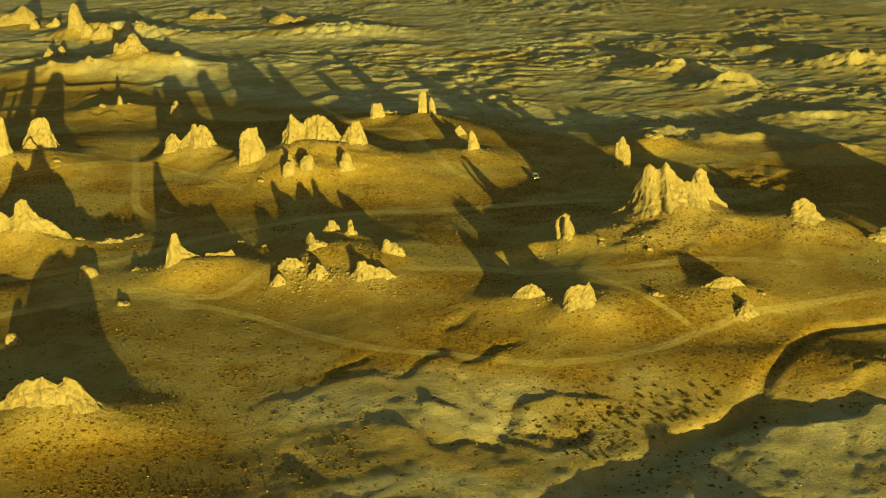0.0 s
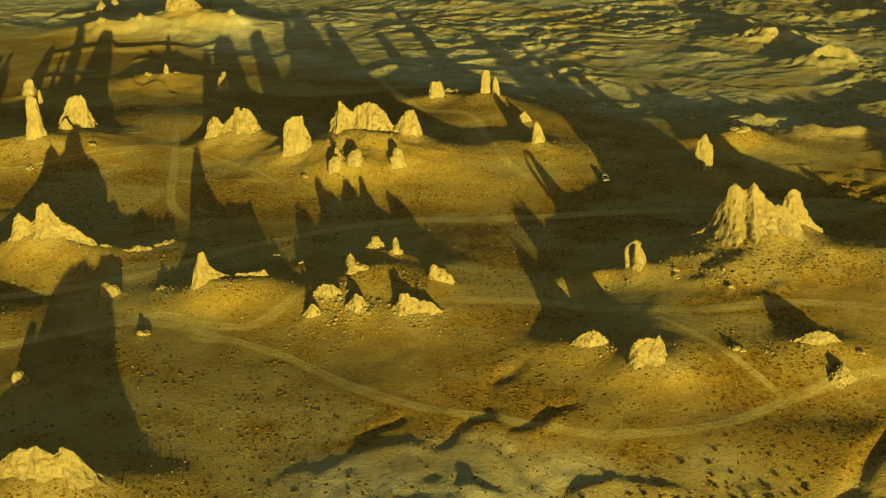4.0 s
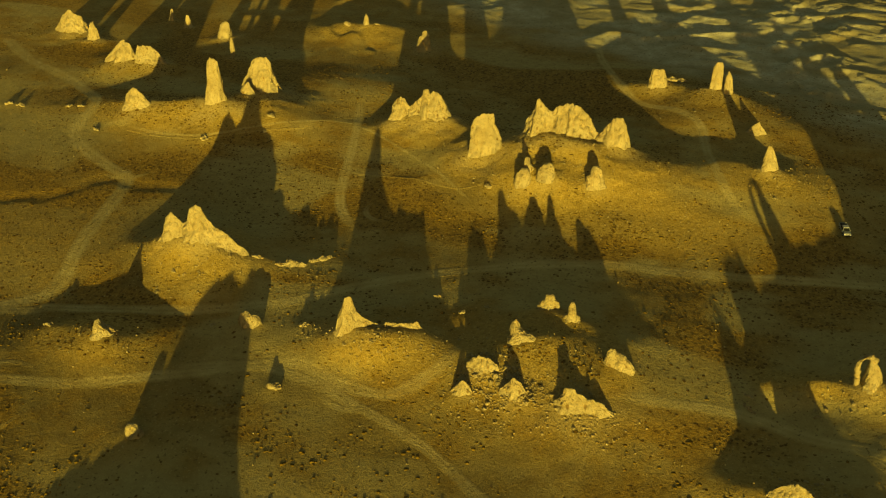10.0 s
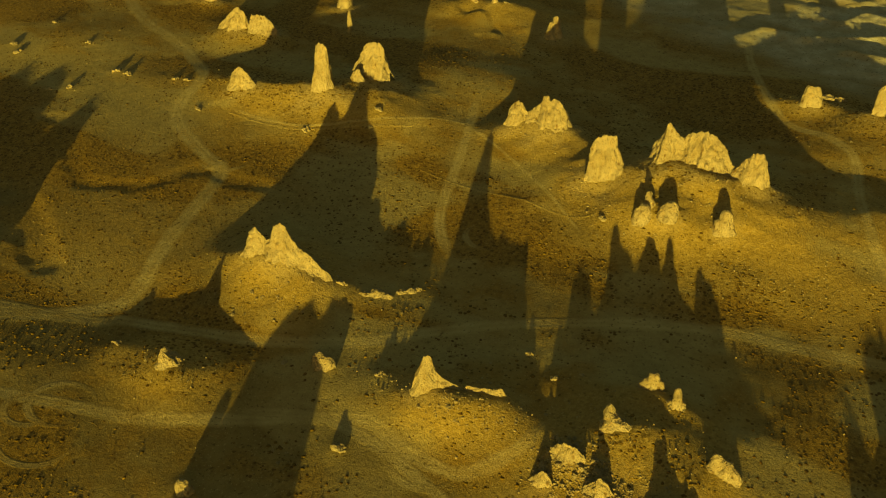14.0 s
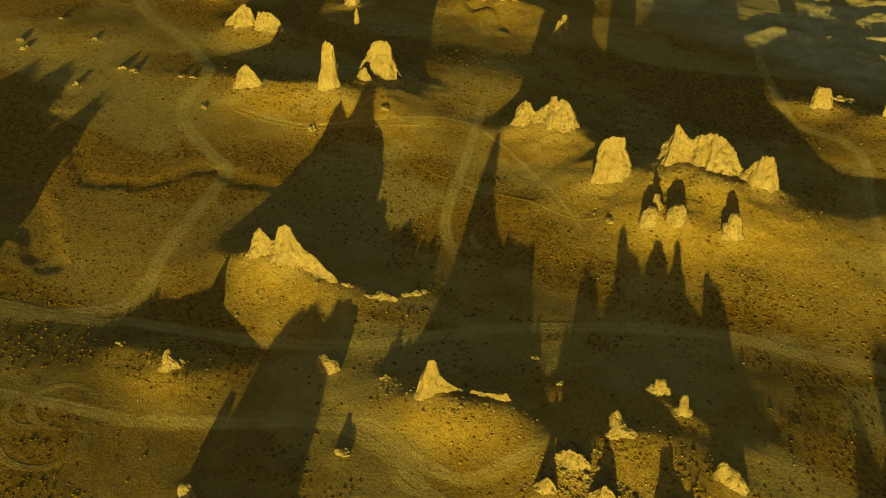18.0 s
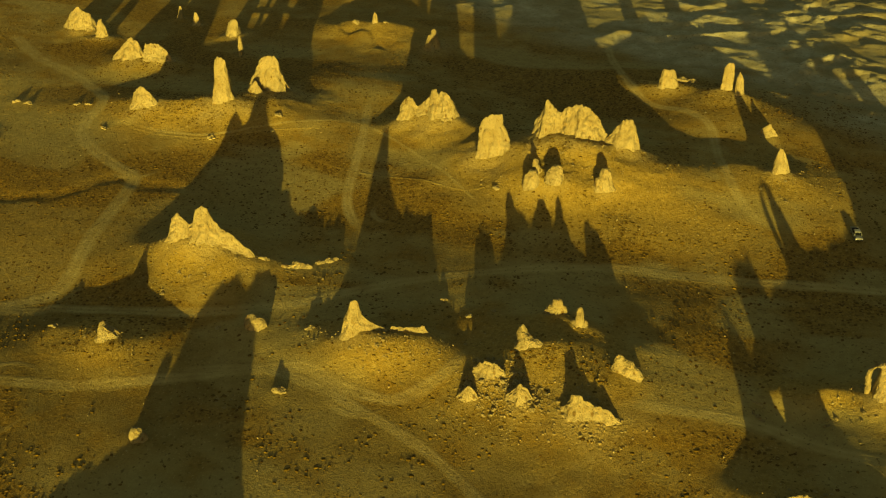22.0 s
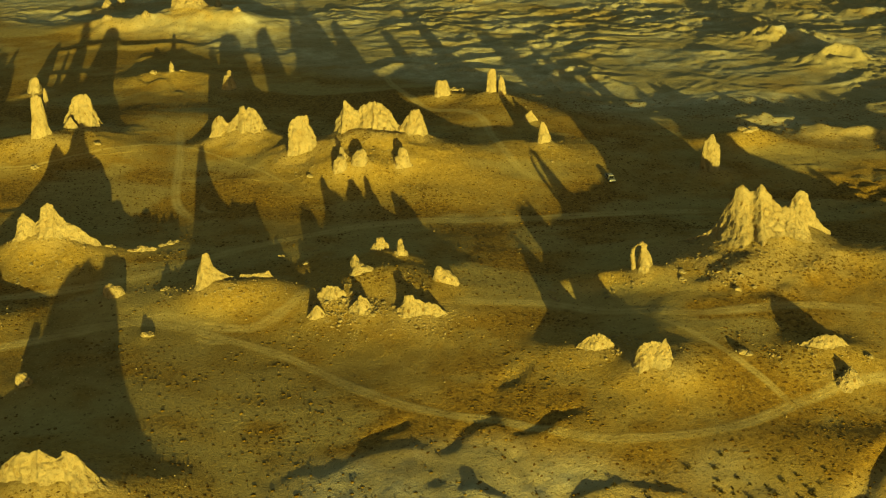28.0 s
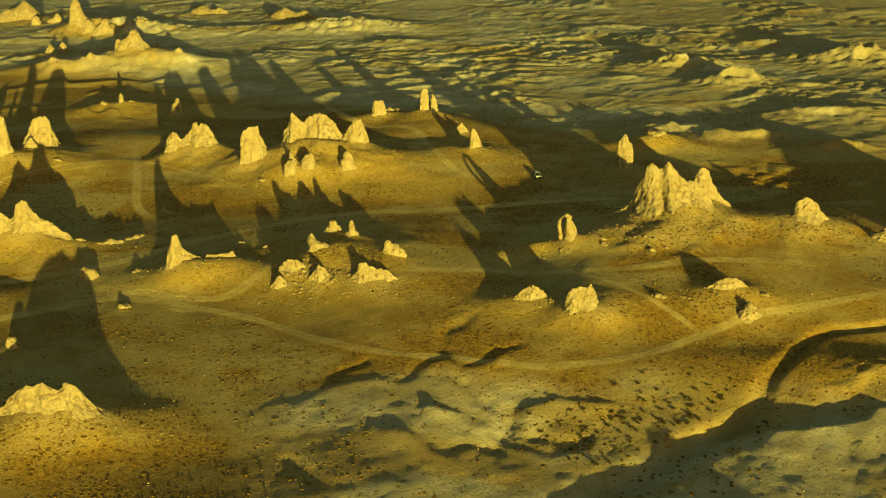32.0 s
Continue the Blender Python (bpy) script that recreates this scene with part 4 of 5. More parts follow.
rock("tufa_pinnacle", "small far tufa tooth", -254.5, 653.0, [(0.0, 0.0, 3.11, 6.3, 0.5)])
rock("tufa_dome", "far low hump of pale tufa", -153.0, 690.0, [(-5.7, 0.8, 7.46, 4.3, 0.6), (5.7, -0.8, 5.96, 3.0, 0.7)])
rock("tufa_dome", "far low hump of pale tufa", -94.2, 662.3, [(-6.4, 1.2, 9.33, 5.5, 0.6), (6.4, -1.2, 7.15, 4.4, 0.7)])
rock("tufa_pinnacle", "small far tufa tooth on a brown slope", -191.9, 506.0, [(0.0, 0.0, 2.6, 8.0, 0.7)])
rock("tufa_pinnacle", "small far tufa tooth on a brown slope", -173.7, 508.0, [(0.0, 0.0, 2.2, 9.5, 0.7)])
rock("tufa_pinnacle", "far low tufa cone", -208.8, 550.0, [(0.0, 0.0, 3.4, 6.5, 0.7)])
rock("tufa_boulder", "small tufa cone on the plain", -263.4, 352.0, [(0.0, 0.0, 1.12, 2.0, 0.7)])
rock("tufa_boulder", "small tufa cone on the plain", -263.8, 333.5, [(0.0, 0.0, 1.44, 2.0, 0.7)])
rock("tufa_boulder", "low pale tufa lump", -257.9, 329.7, [(0.0, 0.0, 1.60, 0.6, 0.5)])
rock("tufa_boulder", "small pale tufa boulder on sand", -241.6, 344.5, [(0.0, 0.0, 1.08, 0.6, 0.5)])
rock("tufa_boulder", "low pale tufa lump by the track", -219.8, 333.1, [(0.0, 0.0, 1.54, 0.4, 0.5)])
rock("tufa_boulder", "low pale tufa lump by the track", -215.8, 332.9, [(0.0, 0.0, 1.37, -0.1, 0.5)])
rock("tufa_boulder", "small pale tufa boulder on sand", -230.6, 315.4, [(0.0, 0.0, 1.00, 0.1, 0.5)])
rock("tufa_boulder", "small pale tufa boulder on sand", -225.8, 318.8, [(0.0, 0.0, 1.51, -0.1, 0.5)])
rock("tufa_boulder", "grey tufa stone standing in shade", -99.9, 244.4, [(0.0, 0.0, 0.89, 0.7, 0.5)])
rock("tufa_boulder", "small pale tufa boulder on sand", -199.7, 335.5, [(0.0, 0.0, 1.01, 0.5, 0.5)])
rock("tufa_boulder", "small pale tufa boulder on sand", -195.5, 336.1, [(0.0, 0.0, 1.00, 0.9, 0.5)])
rock("tufa_boulder", "pale boulder at the end of a fallen wall", -101.5, 269.5, [(0.0, 0.0, 1.22, 1.8, 0.5)])
rock("tufa_ridge", "low fallen pale tufa wall", -93.5, 271.1, [(-2.4, -1.1, 1.33, -0.0, 0.5), (-0.1, 0.4, 1.87, -0.5, 0.5), (2.5, 0.7, 1.06, -0.3, 0.5)])
rock("tufa_ridge", "low fallen pale tufa wall", -87.8, 275.7, [(-1.6, -1.3, 1.07, -0.7, 0.5), (0.2, 0.1, 1.34, -0.5, 0.5), (1.4, 1.2, 0.94, -0.5, 0.5)])
rock("tufa_boulder", "small pale tufa boulder on sand", -44.0, 263.9, [(0.0, 0.0, 0.75, 3.7, 0.5)])
rock("tufa_boulder", "small pale tufa boulder on sand", -56.0, 266.2, [(0.0, 0.0, 1.02, 2.0, 0.5)])
rock("tufa_boulder", "small pale tufa boulder on sand", -48.3, 261.1, [(0.0, 0.0, 0.99, 2.8, 0.5)])
rock("tufa_boulder", "small pale tufa boulder on sand", -58.4, 315.7, [(0.0, 0.0, 1.20, 3.7, 0.5)])
rock("tufa_boulder", "small pale tufa boulder on sand", 11.8, 251.1, [(0.0, 0.0, 0.78, 1.6, 0.5)])
rock("tufa_boulder", "pale boulder on the shoulder of the crag", 41.3, 253.5, [(0.0, 0.0, 1.08, 6.1, 0.5)])
rock("tufa_boulder", "small pale tufa boulder on sand", -182.0, 323.3, [(0.0, 0.0, 1.02, 0.2, 0.5)])
rock("tufa_boulder", "small pale tufa boulder on sand", -146.7, 324.6, [(0.0, 0.0, 1.16, 0.8, 0.5)])
rock("tufa_boulder", "pale boulder at the shadow's edge", -131.5, 338.8, [(0.0, 0.0, 1.36, 4.7, 0.5)])
rock("tufa_boulder", "small pale tufa boulder on sand", -130.4, 332.1, [(0.0, 0.0, 0.84, 2.7, 0.5)])
rock("tufa_boulder", "small pale tufa boulder on sand", -117.2, 258.4, [(0.0, 0.0, 0.66, 1.2, 0.5)])
rock("tufa_boulder", "pale boulder on the mound", -134.2, 234.2, [(0.0, 0.0, 0.87, -0.7, 0.5)])
# unseen ridge, added to throw the long shadows over the western plain
face("tufa_ridge", "long broken tufa ridge beyond the scrub plain", -207, 240, 0.0, 3.0, [(-25, 0.0), (-20, 4.0), (-14, 5.6), (-8, 4.6), (-3, 6.2), (1, 5.6), (6, 3.4), (12, 2.8), (17, 5.0), (20, 4.6), (23, 1.6), (27, -1.8)])
# unseen ridge, added only to shade the ground right of the crag
face("tufa_ridge", "tall broken tufa ridge beyond the crag", 151, 246, 0.0, 3.5, [(-25, 2.5), (-21, 6.0), (-15, 6.5), (-9, 8.0), (-3, 10.0), (2, 13.0), (6, 15.5), (10, 14.0), (16, 16.0), (22, 12.0), (30, 3.0)])

GZ += APRONS
ground = tagged(sheet("ground", MX, MY, GZ, SOIL), "ochre desert ground with rubble mounds and pale flats", "desert ground", kind="structure")
grown(ground, MX, MY, 0.0)
for spec in ROCKS:
    carve(*spec)
for spec in FACES:
    hewn(*spec)


# ---- wheel tracks in the sand ----
TRACKS = []


def bent(points, gap=1.0):
    """Places at even steps along a smooth line through the points."""
    out = []
    for k in range(len(points) - 1):
        a, b = Vector(points[max(k - 1, 0)]), Vector(points[k])
        c, d = Vector(points[k + 1]), Vector(points[min(k + 2, len(points) - 1)])
        steps = max(2, int((c - b).length / gap))
        for n in range(steps):
            u = n / steps
            out.append(0.5 * (2 * b + (c - a) * u + (2 * a - 5 * b + 4 * c - d) * u * u + (3 * b - a - 3 * c + d) * u ** 3))
    return out + [Vector(points[-1])]


def strip(label, width, points, cross, rise, worn, category, name):
    """A sheet along a bent line whose rims sink into the ground."""
    line = bent(points)
    xs, ys = [], []
    for k, p in enumerate(line):
        d = (line[min(k + 1, len(line) - 1)] - line[max(k - 1, 0)]).normalized()
        w = 0.5 * width * (1 + 0.22 * noise.noise(Vector((k * 0.13, width, points[0][0])))) * min(1, 0.25 + k / 8, 0.25 + (len(line) - 1 - k) / 8)
        xs.append(p.x - d.y * w * cross)
        ys.append(p.y + d.x * w * cross)
    xs, ys = np.array(xs), np.array(ys)
    fade = np.minimum(1, np.minimum(np.arange(len(line)), np.arange(len(line))[::-1]) / 10)[:, None]
    ob = sheet(name, xs, ys, floor_at(xs, ys) + 0.02 + rise, SOIL)
    return tagged(grown(ob, xs, ys, worn * fade * (0.75 + 0.35 * vnoise(xs / 3, ys / 3, 41))), label, category, kind="structure")


def track(label, width, points):
    """A worn track: two ruts and a low crown."""
    TRACKS.append(points)
    cross = np.array([-1.5, -1.0, -0.72, -0.5, -0.42, -0.28, 0.0, 0.28, 0.42, 0.5, 0.72, 1.0, 1.5])
    rise = np.array([-0.06, 0.0, 0.012, 0.004, 0.0, 0.008, 0.01, 0.008, 0.0, 0.004, 0.012, 0.0, -0.06])
    worn = np.array([0.0, 0.3, 0.65, 0.85, 0.9, 0.75, 0.6, 0.75, 0.9, 0.85, 0.65, 0.3, 0.0])
    return strip(label, width, points, cross, rise, worn, "dirt track", "dirt_track")


def berm(label, width, points):
    """A low bank of earth."""
    return strip(label, width, points, np.array([-1.0, -0.5, -0.1, 0.1, 0.5, 1.0]), np.array([-0.06, 0.02, 0.05, 0.05, 0.015, -0.06]), np.array([0, 0.1, 0.25, 0.25, 0.1, 0]), "earth bank", "earth_berm")


def looped(x, y, r, squash, start, turn):
    return [(x + r * math.cos(start + turn * n / 12), y + squash * r * math.sin(start + turn * n / 12)) for n in range(13)]


track("pale rutted dirt track across the plain", 3.4, ((-175, 232), (-145, 238.9), (-138.3, 242.2), (-114.6, 246.4), (-104.8, 249.2), (-88.9, 256.3), (-78.3, 264), (-62.5, 274.3), (-42.8, 283.2), (-22.3, 290.5), (-9.2, 292.2), (7.7, 294.5), (26.7, 297.9), (60, 303)))
track("pale dirt track winding round a mound", 4.0, ((-262, 385), (-238.3, 367.7), (-218.5, 358.8), (-198.3, 345.7), (-191.7, 337.7), (-189.8, 326.4), (-184.9, 317.2), (-176.4, 310.7), (-164.3, 304), (-155.4, 297.8), (-149.1, 269.7), (-143.6, 249.7), (-150, 240), (-180, 222)))
track("faint sandy track over the scrub plain", 2.6, ((-111.8, 361.5), (-103.6, 335.2), (-97.2, 310.1), (-92.5, 299.9), (-85, 291)))
track("pale dirt track along the foot of the mounds", 2.5, ((-100, 229), (-85.8, 234.3), (-73.7, 233.3), (-59.6, 228.7), (-43.2, 221.6), (-29.6, 211.8), (-17.6, 204.8), (-6.8, 202.1), (0.4, 201.5), (11.5, 199), (23.2, 197.6), (42.5, 200.2), (60.1, 209.5), (75, 216), (110, 224)))
track("pale dirt track over the saddle", 2.8, ((-13.5, 241.2), (-4.5, 243), (11.2, 245.6), (29.7, 240.3), (42.7, 237), (67.2, 240), (95, 238)))
track("faint dirt track down the slope", 1.5, ((30.8, 239.7), (37.8, 232.3), (47.2, 221.3), (54, 212.7), (59.2, 205.1)))
track("pale wheel tracks looping past a mound", 3.0, ((-160, 210), (-128.9, 216.8), (-117, 218.9), (-101.5, 225.6), (-86.4, 233.6), (-76.5, 237.3), (-66.2, 233.8), (-55.1, 233.2), (-49.2, 239.1), (-46.8, 243.1), (-45, 250)))
track("pale dirt track round the far mound", 2.6, ((-52, 440), (-47.5, 421), (-37.2, 394.7), (-28.5, 381.6), (-16.7, 375.2), (-9.3, 366.2), (-4.8, 345), (2, 326.6), (8.8, 318)))
for x, y, r, start, turn in ((-132, 216, 7, 0.5, 5.0), (-137, 212, 5, 2.0, 4.5), (-130, 207, 8, 3.3, 3.2), (-62, 232, 6, 3.4, 2.6), (-80, 303, 7, 2.6, 2.4), (-160, 306, 8, 4.0, 2.2)):
    track("faint looping wheel marks in bare sand", 1.5, looped(x, y, r, 0.8, start, turn))
berm("low earth bank beside the mound", 1.3, ((-172.6, 325), (-149.3, 324.4), (-134.4, 331), (-120, 338)))
berm("low earth bank across the scrub", 1.2, ((-110, 322), (-95, 319), (-80, 318), (-66, 315), (-58, 319)))
track("narrow footpath worn into the plain", 0.8, ((-172.6, 326.6), (-149.3, 325.9), (-134.4, 332.9), (-112.7, 346), (-98.5, 340), (-80.1, 327), (-60.8, 309.8)))


# ---- scrub and loose stones ----
def many(name, label, category, spots, sizes, heights, rounds, material, seed):
    """One mesh of small lumps that sit on the ground, each of its own uneven shape."""
    rng = np.random.default_rng(seed)
    n, sides = len(spots), 6
    z0 = floor_at(spots[:, 0], spots[:, 1])
    turn = rng.uniform(0, 6.28, n)[:, None] + np.arange(sides) * 2 * np.pi / sides
    verts = np.zeros((n, 2 * sides + 1, 3))
    for ring, (wide, up) in enumerate(rounds):
        r = sizes[:, None] * wide * rng.uniform(0.62, 1.3, (n, sides))
        verts[:, ring * sides:(ring + 1) * sides, 0] = spots[:, :1] + r * np.cos(turn + 0.4 * ring)
        verts[:, ring * sides:(ring + 1) * sides, 1] = spots[:, 1:] + r * np.sin(turn + 0.4 * ring)
        verts[:, ring * sides:(ring + 1) * sides, 2] = z0[:, None] + heights[:, None] * up * rng.uniform(0.7, 1.3, (n, sides)) - 0.05 * (ring == 0)
    verts[:, -1, :2] = spots + sizes[:, None] * rng.uniform(-0.3, 0.3, (n, 2))
    verts[:, -1, 2] = z0 + heights * rng.uniform(0.85, 1.15, n)
    tris = []
    for k in range(sides):
        j = (k + 1) % sides
        tris += [(k, j, sides + j), (k, sides + j, sides + k), (sides + k, sides + j, 2 * sides)]
    faces = (np.arange(n)[:, None, None] * (2 * sides + 1) + np.array(tris)[None]).reshape(-1, 3)
    me = bpy.data.meshes.new(name)
    me.vertices.add(n * (2 * sides + 1))
    me.vertices.foreach_set("co", verts.astype(np.float32).ravel())
    me.loops.add(faces.size)
    me.loops.foreach_set("vertex_index", faces.astype(np.int32).ravel())
    me.polygons.add(len(faces))
    me.polygons.foreach_set("loop_start", np.arange(0, faces.size, 3, dtype=np.int32))
    me.update()
    me.validate()
    me.materials.append(material)
    return tagged(new(name, me), label, category, kind="stuff")


def island_material(name, low, high, rough=0.9):
    m, t, b = graph(name, rough)
    g = t.nodes.new("ShaderNodeNewGeometry")
    c = ramp(t, g.outputs["Random Per Island"], (0.0, low), (1.0, high))
    c = mix(t, grain(t, coords(t), 5.0, 3), c, tuple(v * 0.6 for v in low))
    t.links.new(c, b.inputs["Base Color"])
    bump(t, b, grain(t, coords(t), 7.0, 3), 0.8, 0.1)
    return m


rng = np.random.default_rng(4)


def strewn(count, chance, box=(-275, 135, 150, 405)):
    """Places strewn over the plain, kept where chance allows and no track or rock lies."""
    p = np.stack([rng.uniform(box[0], box[1], count), rng.uniform(box[2], box[3], count)], -1)
    keep = rng.uniform(0, 1, count) < chance(p[:, 0], p[:, 1])
    p = p[keep]
    clear = np.ones(len(p), bool)
    for line in TRACKS:
        clear &= along(p[:, 0], p[:, 1], line) > 1.9
    for x, y, r in ROCK_SPOTS:
        clear &= np.hypot(p[:, 0] - x, p[:, 1] - y) > r
    return p[clear]


spots = strewn(90000, lambda x, y: 0.01 + 0.5 * scrubby(x, y) * (1 - 0.6 * sandy(x, y)))
many("desert_scrub", "dense low rust-brown desert scrub on the plain", "scrub", spots, rng.uniform(0.15, 0.45, len(spots)), rng.uniform(0.03, 0.1, len(spots)),
     ((1.2, 0.0), (0.7, 0.65)), island_material("rusty_scrub", (0.12, 0.066, 0.02), (0.2, 0.115, 0.036)), 5)
spots = strewn(110000, lambda x, y: 0.012 + 0.36 * step(-0.1, 0.5, fbm(x / 22, y / 16, 3, 81)) * (1 - 0.75 * sandy(x, y)))
many("dark_shrubs", "scattered dark olive desert shrubs", "shrubs", spots, 0.13 + 0.36 * rng.uniform(0, 1, len(spots)) ** 2, rng.uniform(0.05, 0.14, len(spots)),
     ((0.85, 0.0), (1.0, 0.6)), island_material("olive_shrub", (0.13, 0.08, 0.023), (0.25, 0.155, 0.045)), 6)
spots = strewn(60000, lambda x, y: 0.015 + 0.4 * on_mounds(x, y) ** 1.5 + 0.5 * aproned(x, y))
many("loose_stones", "loose pale stones on the rubble mounds", "stones", spots, rng.uniform(0.07, 0.26, len(spots)) ** 1.0, rng.uniform(0.06, 0.3, len(spots)),
     ((1.0, 0.0), (0.75, 0.75)), island_material("loose_stone", (0.24, 0.17, 0.08), (0.5, 0.42, 0.26)), 7)

spots = np.concatenate([np.array((x, y)) + rng.normal(0, 1, (count, 2)) * (wide, 0.7 * wide) for x, y, wide, count in ((-39, 242, 3.2, 300), (-31, 237.5, 3.2, 300), (-17.5, 235, 4.2, 300), (-33, 236, 6.5, 300), (-60, 247, 6, 220), (60, 262, 9, 240), (-113, 264, 7, 200), (-45, 333, 12, 240), (24, 226, 3.5, 160), (60, 220, 5, 50))])
many("rubble_scree", "pale tufa rubble spilling from crumbled outcrops", "rubble", spots, 0.08 + 0.4 * rng.uniform(0, 1, len(spots)) ** 3, 0.05 + 0.24 * rng.uniform(0, 1, len(spots)) ** 2,
     ((1.0, 0.0), (0.75, 0.75)), island_material("scree_stone", (0.26, 0.19, 0.1), (0.46, 0.37, 0.22)), 8)


# ---- loose boulders ----
def boulder_mesh(seed):
    bm = bmesh.new()
    bmesh.ops.create_icosphere(bm, subdivisions=2, radius=1.0)
    for v in bm.verts:
        q = v.co * 1.1 + Vector((seed * 3.7, seed, 0))
        v.co *= 1 + 0.6 * noise.noise(q) + 0.4 * noise.noise(q * 2.3) + 0.15 * noise.noise(q * 5)
        v.co.z *= 0.75
    return mesh_of("tufa_boulder", bm, TUFA)


BOULDERS = []


def boulder(x, y, r, turn=0.0, label="pale pitted tufa boulder lying in rubble"):
    n = len(BOULDERS)
    m = pose(x, y, float(floor_at(x, y)) - 0.12 * r, 0, 0, turn)
    if n < 6:
        ob = tagged(new("tufa_boulder", boulder_mesh(n + 1)), label, "boulder", "loose boulders")
        ob.scale = (r, r, r)
        ob.matrix_basis = m @ Matrix.Diagonal((r, r, r, 1))
    else:
        ob = copy_thing(BOULDERS[n % 6], m)
        ob.scale = (r, r * 0.9, r)
        tagged(ob, label)
    BOULDERS.append(ob)


def heap(x, y, wide, count, low, high, label):
    for _ in range(count):
        a, d = rng.uniform(0, 6.28), wide * rng.uniform(0, 1) ** 0.7
        boulder(x + d * math.cos(a), y + 0.75 * d * math.sin(a), low + (high - low) * rng.uniform(0, 1) ** 2, rng.uniform(0, 360), label)


for x, y, wide, count in ((-39.5, 244.5, 3.4, 22), (-41.5, 239.5, 2.6, 14), (-32, 240.5, 3.6, 22), (-28.5, 236.5, 3.0, 12), (-26.5, 239.8, 1.5, 6), (-36, 236, 5, 12)):
    heap(x, y, wide, count, 0.18, 0.85, "pale tufa boulder in a crumbled heap")
for x, y, wide, count in ((-78, 247.5, 4, 16), (-62, 243.5, 7, 10), (-114, 258, 10, 16), (-88, 268, 5, 6)):
    heap(x, y, wide, count, 0.15, 0.5, "pale tufa block on a sandy slope")
for x, y, wide, count in ((50, 250, 11, 16), (66, 254, 8, 8), (92, 252, 9, 10), (28, 250, 5, 8)):
    heap(x, y, wide, count, 0.2, 0.6, "pale tufa block below the crag")
for x, y, r in ((41.2, 250.2, 0.95), (52.7, 245.5, 0.8), (56.6, 246.8, 0.6), (12.2, 247.7, 0.7), (13.0, 246.9, 0.5), (11.3, 248.5, 0.5), (54.2, 250, 0.7)):
    boulder(x, y, r, x * 40, "single pale tufa boulder on the slope")
for x, y, wide, count in ((-17, 233, 6, 10), (20, 221, 5, 6), (33, 213, 6, 6), (66, 217, 8, 8), (-146, 330, 14, 6), (-30, 322, 16, 6), (10, 334, 9, 6), (-80, 340, 10, 5), (-8, 380, 14, 5), (-120, 228, 10, 5), (-88, 223, 3, 6)):
    heap(x, y, wide, count, 0.14, 0.45, "small pale tufa block among scrub")

# ---- the arch ----
ARCH = next(o for o in scene.objects if o.name.startswith("tufa_arch"))
bm = bmesh.new()
rings = []
for k, p in enumerate(bent(((-0.4, 10.8), (-1.4, 11.5), (-2.2, 11.6), (-2.8, 11.0), (-3.2, 9.9), (-3.3, 8.4), (-3.0, 6.8), (-2.5, 3.0)), 0.3)):
    wide = 0.5 + 0.2 * noise.noise(Vector((k * 0.5, 2, 5)))
    rings.append([bm.verts.new((p.x + math.cos(a) * wide * (1 + 0.4 * noise.noise(Vector((k * 0.6, a, 1)))), math.sin(a) * wide * 1.3, p.y - ARCH.location.z + math.cos(a) * wide * 0.8)) for a in [n * math.pi / 6 for n in range(12)]])
for a, b in zip(rings, rings[1:]):
    for n in range(12):
        bm.faces.new((a[n], a[n - 1], b[n - 1], b[n]))
bm.faces.new(rings[0])
bm.faces.new(rings[-1])
span = part("arch_span", bm, TUFA, ARCH, "curved tufa span over a window")


# ---- bushes on the bank of the wash ----
LEAF = island_material("bush_leaf", (0.08, 0.062, 0.024), (0.16, 0.115, 0.045))
STEM = plain("bush_stem", (0.12, 0.08, 0.04), 0.9)


def bush(seed):
    r = random.Random(seed)
    thing = tagged(new("creosote_bush"), "dark olive creosote bush on pale sand", "bush", "bushes by the wash")
    leaves, stems = bmesh.new(), bmesh.new()
    for _ in range(7):
        a, lean = r.uniform(0, 6.28), r.uniform(0.2, 0.8)
        tip = Vector((math.cos(a) * lean, math.sin(a) * lean, r.uniform(0.6, 1.0)))
        ring = [[stems.verts.new((c.x + w * math.cos(t), c.y + w * math.sin(t), c.z)) for t in (0, 2.1, 4.2)] for c, w in ((Vector((0, 0, -0.1)), 0.04), (tip * 0.6, 0.025), (tip, 0.01))]
        for p, q in zip(ring, ring[1:]):
            for n in range(3):
                stems.faces.new((p[n], p[n - 1], q[n - 1], q[n]))
        for _ in range(24):
            c = tip * r.uniform(0.35, 1.05) + Vector((r.gauss(0, 0.2), r.gauss(0, 0.2), r.gauss(0, 0.14)))
            s, d, e = r.uniform(0.07, 0.16), Vector((r.gauss(0, 1), r.gauss(0, 1), r.gauss(0, 1))).normalized(), Vector((r.gauss(0, 1), r.gauss(0, 1), r.gauss(0, 1))).normalized()
            leaves.faces.new([leaves.verts.new(c + v * s) for v in (d, e, -d, -e)])
    part("stems", stems, STEM, thing)
    part("foliage", leaves, LEAF, thing)
    return thing


kinds = [bush(n) for n in range(4)]
placed = 0
for n in range(600):
    x, y = rng.uniform(16, 64), rng.uniform(164, 198)
    if placed >= 120 or rng.uniform(0, 1) > math.exp(-((y - 178 - 0.2 * (x - 40)) / 9) ** 2) * step(14, 34, x) or along(np.array([x]), np.array([y]), WASH)[0] < 4.5:
        continue
    size, m = rng.uniform(0.5, 0.95), pose(x, y, float(floor_at(x, y)), 0, 0, rng.uniform(0, 360))
    ob = kinds[placed] if placed < 4 else copy_thing(kinds[placed % 4], m)
    ob.matrix_basis = m @ Matrix.Diagonal((size, size, size * 0.4, 1))
    placed += 1


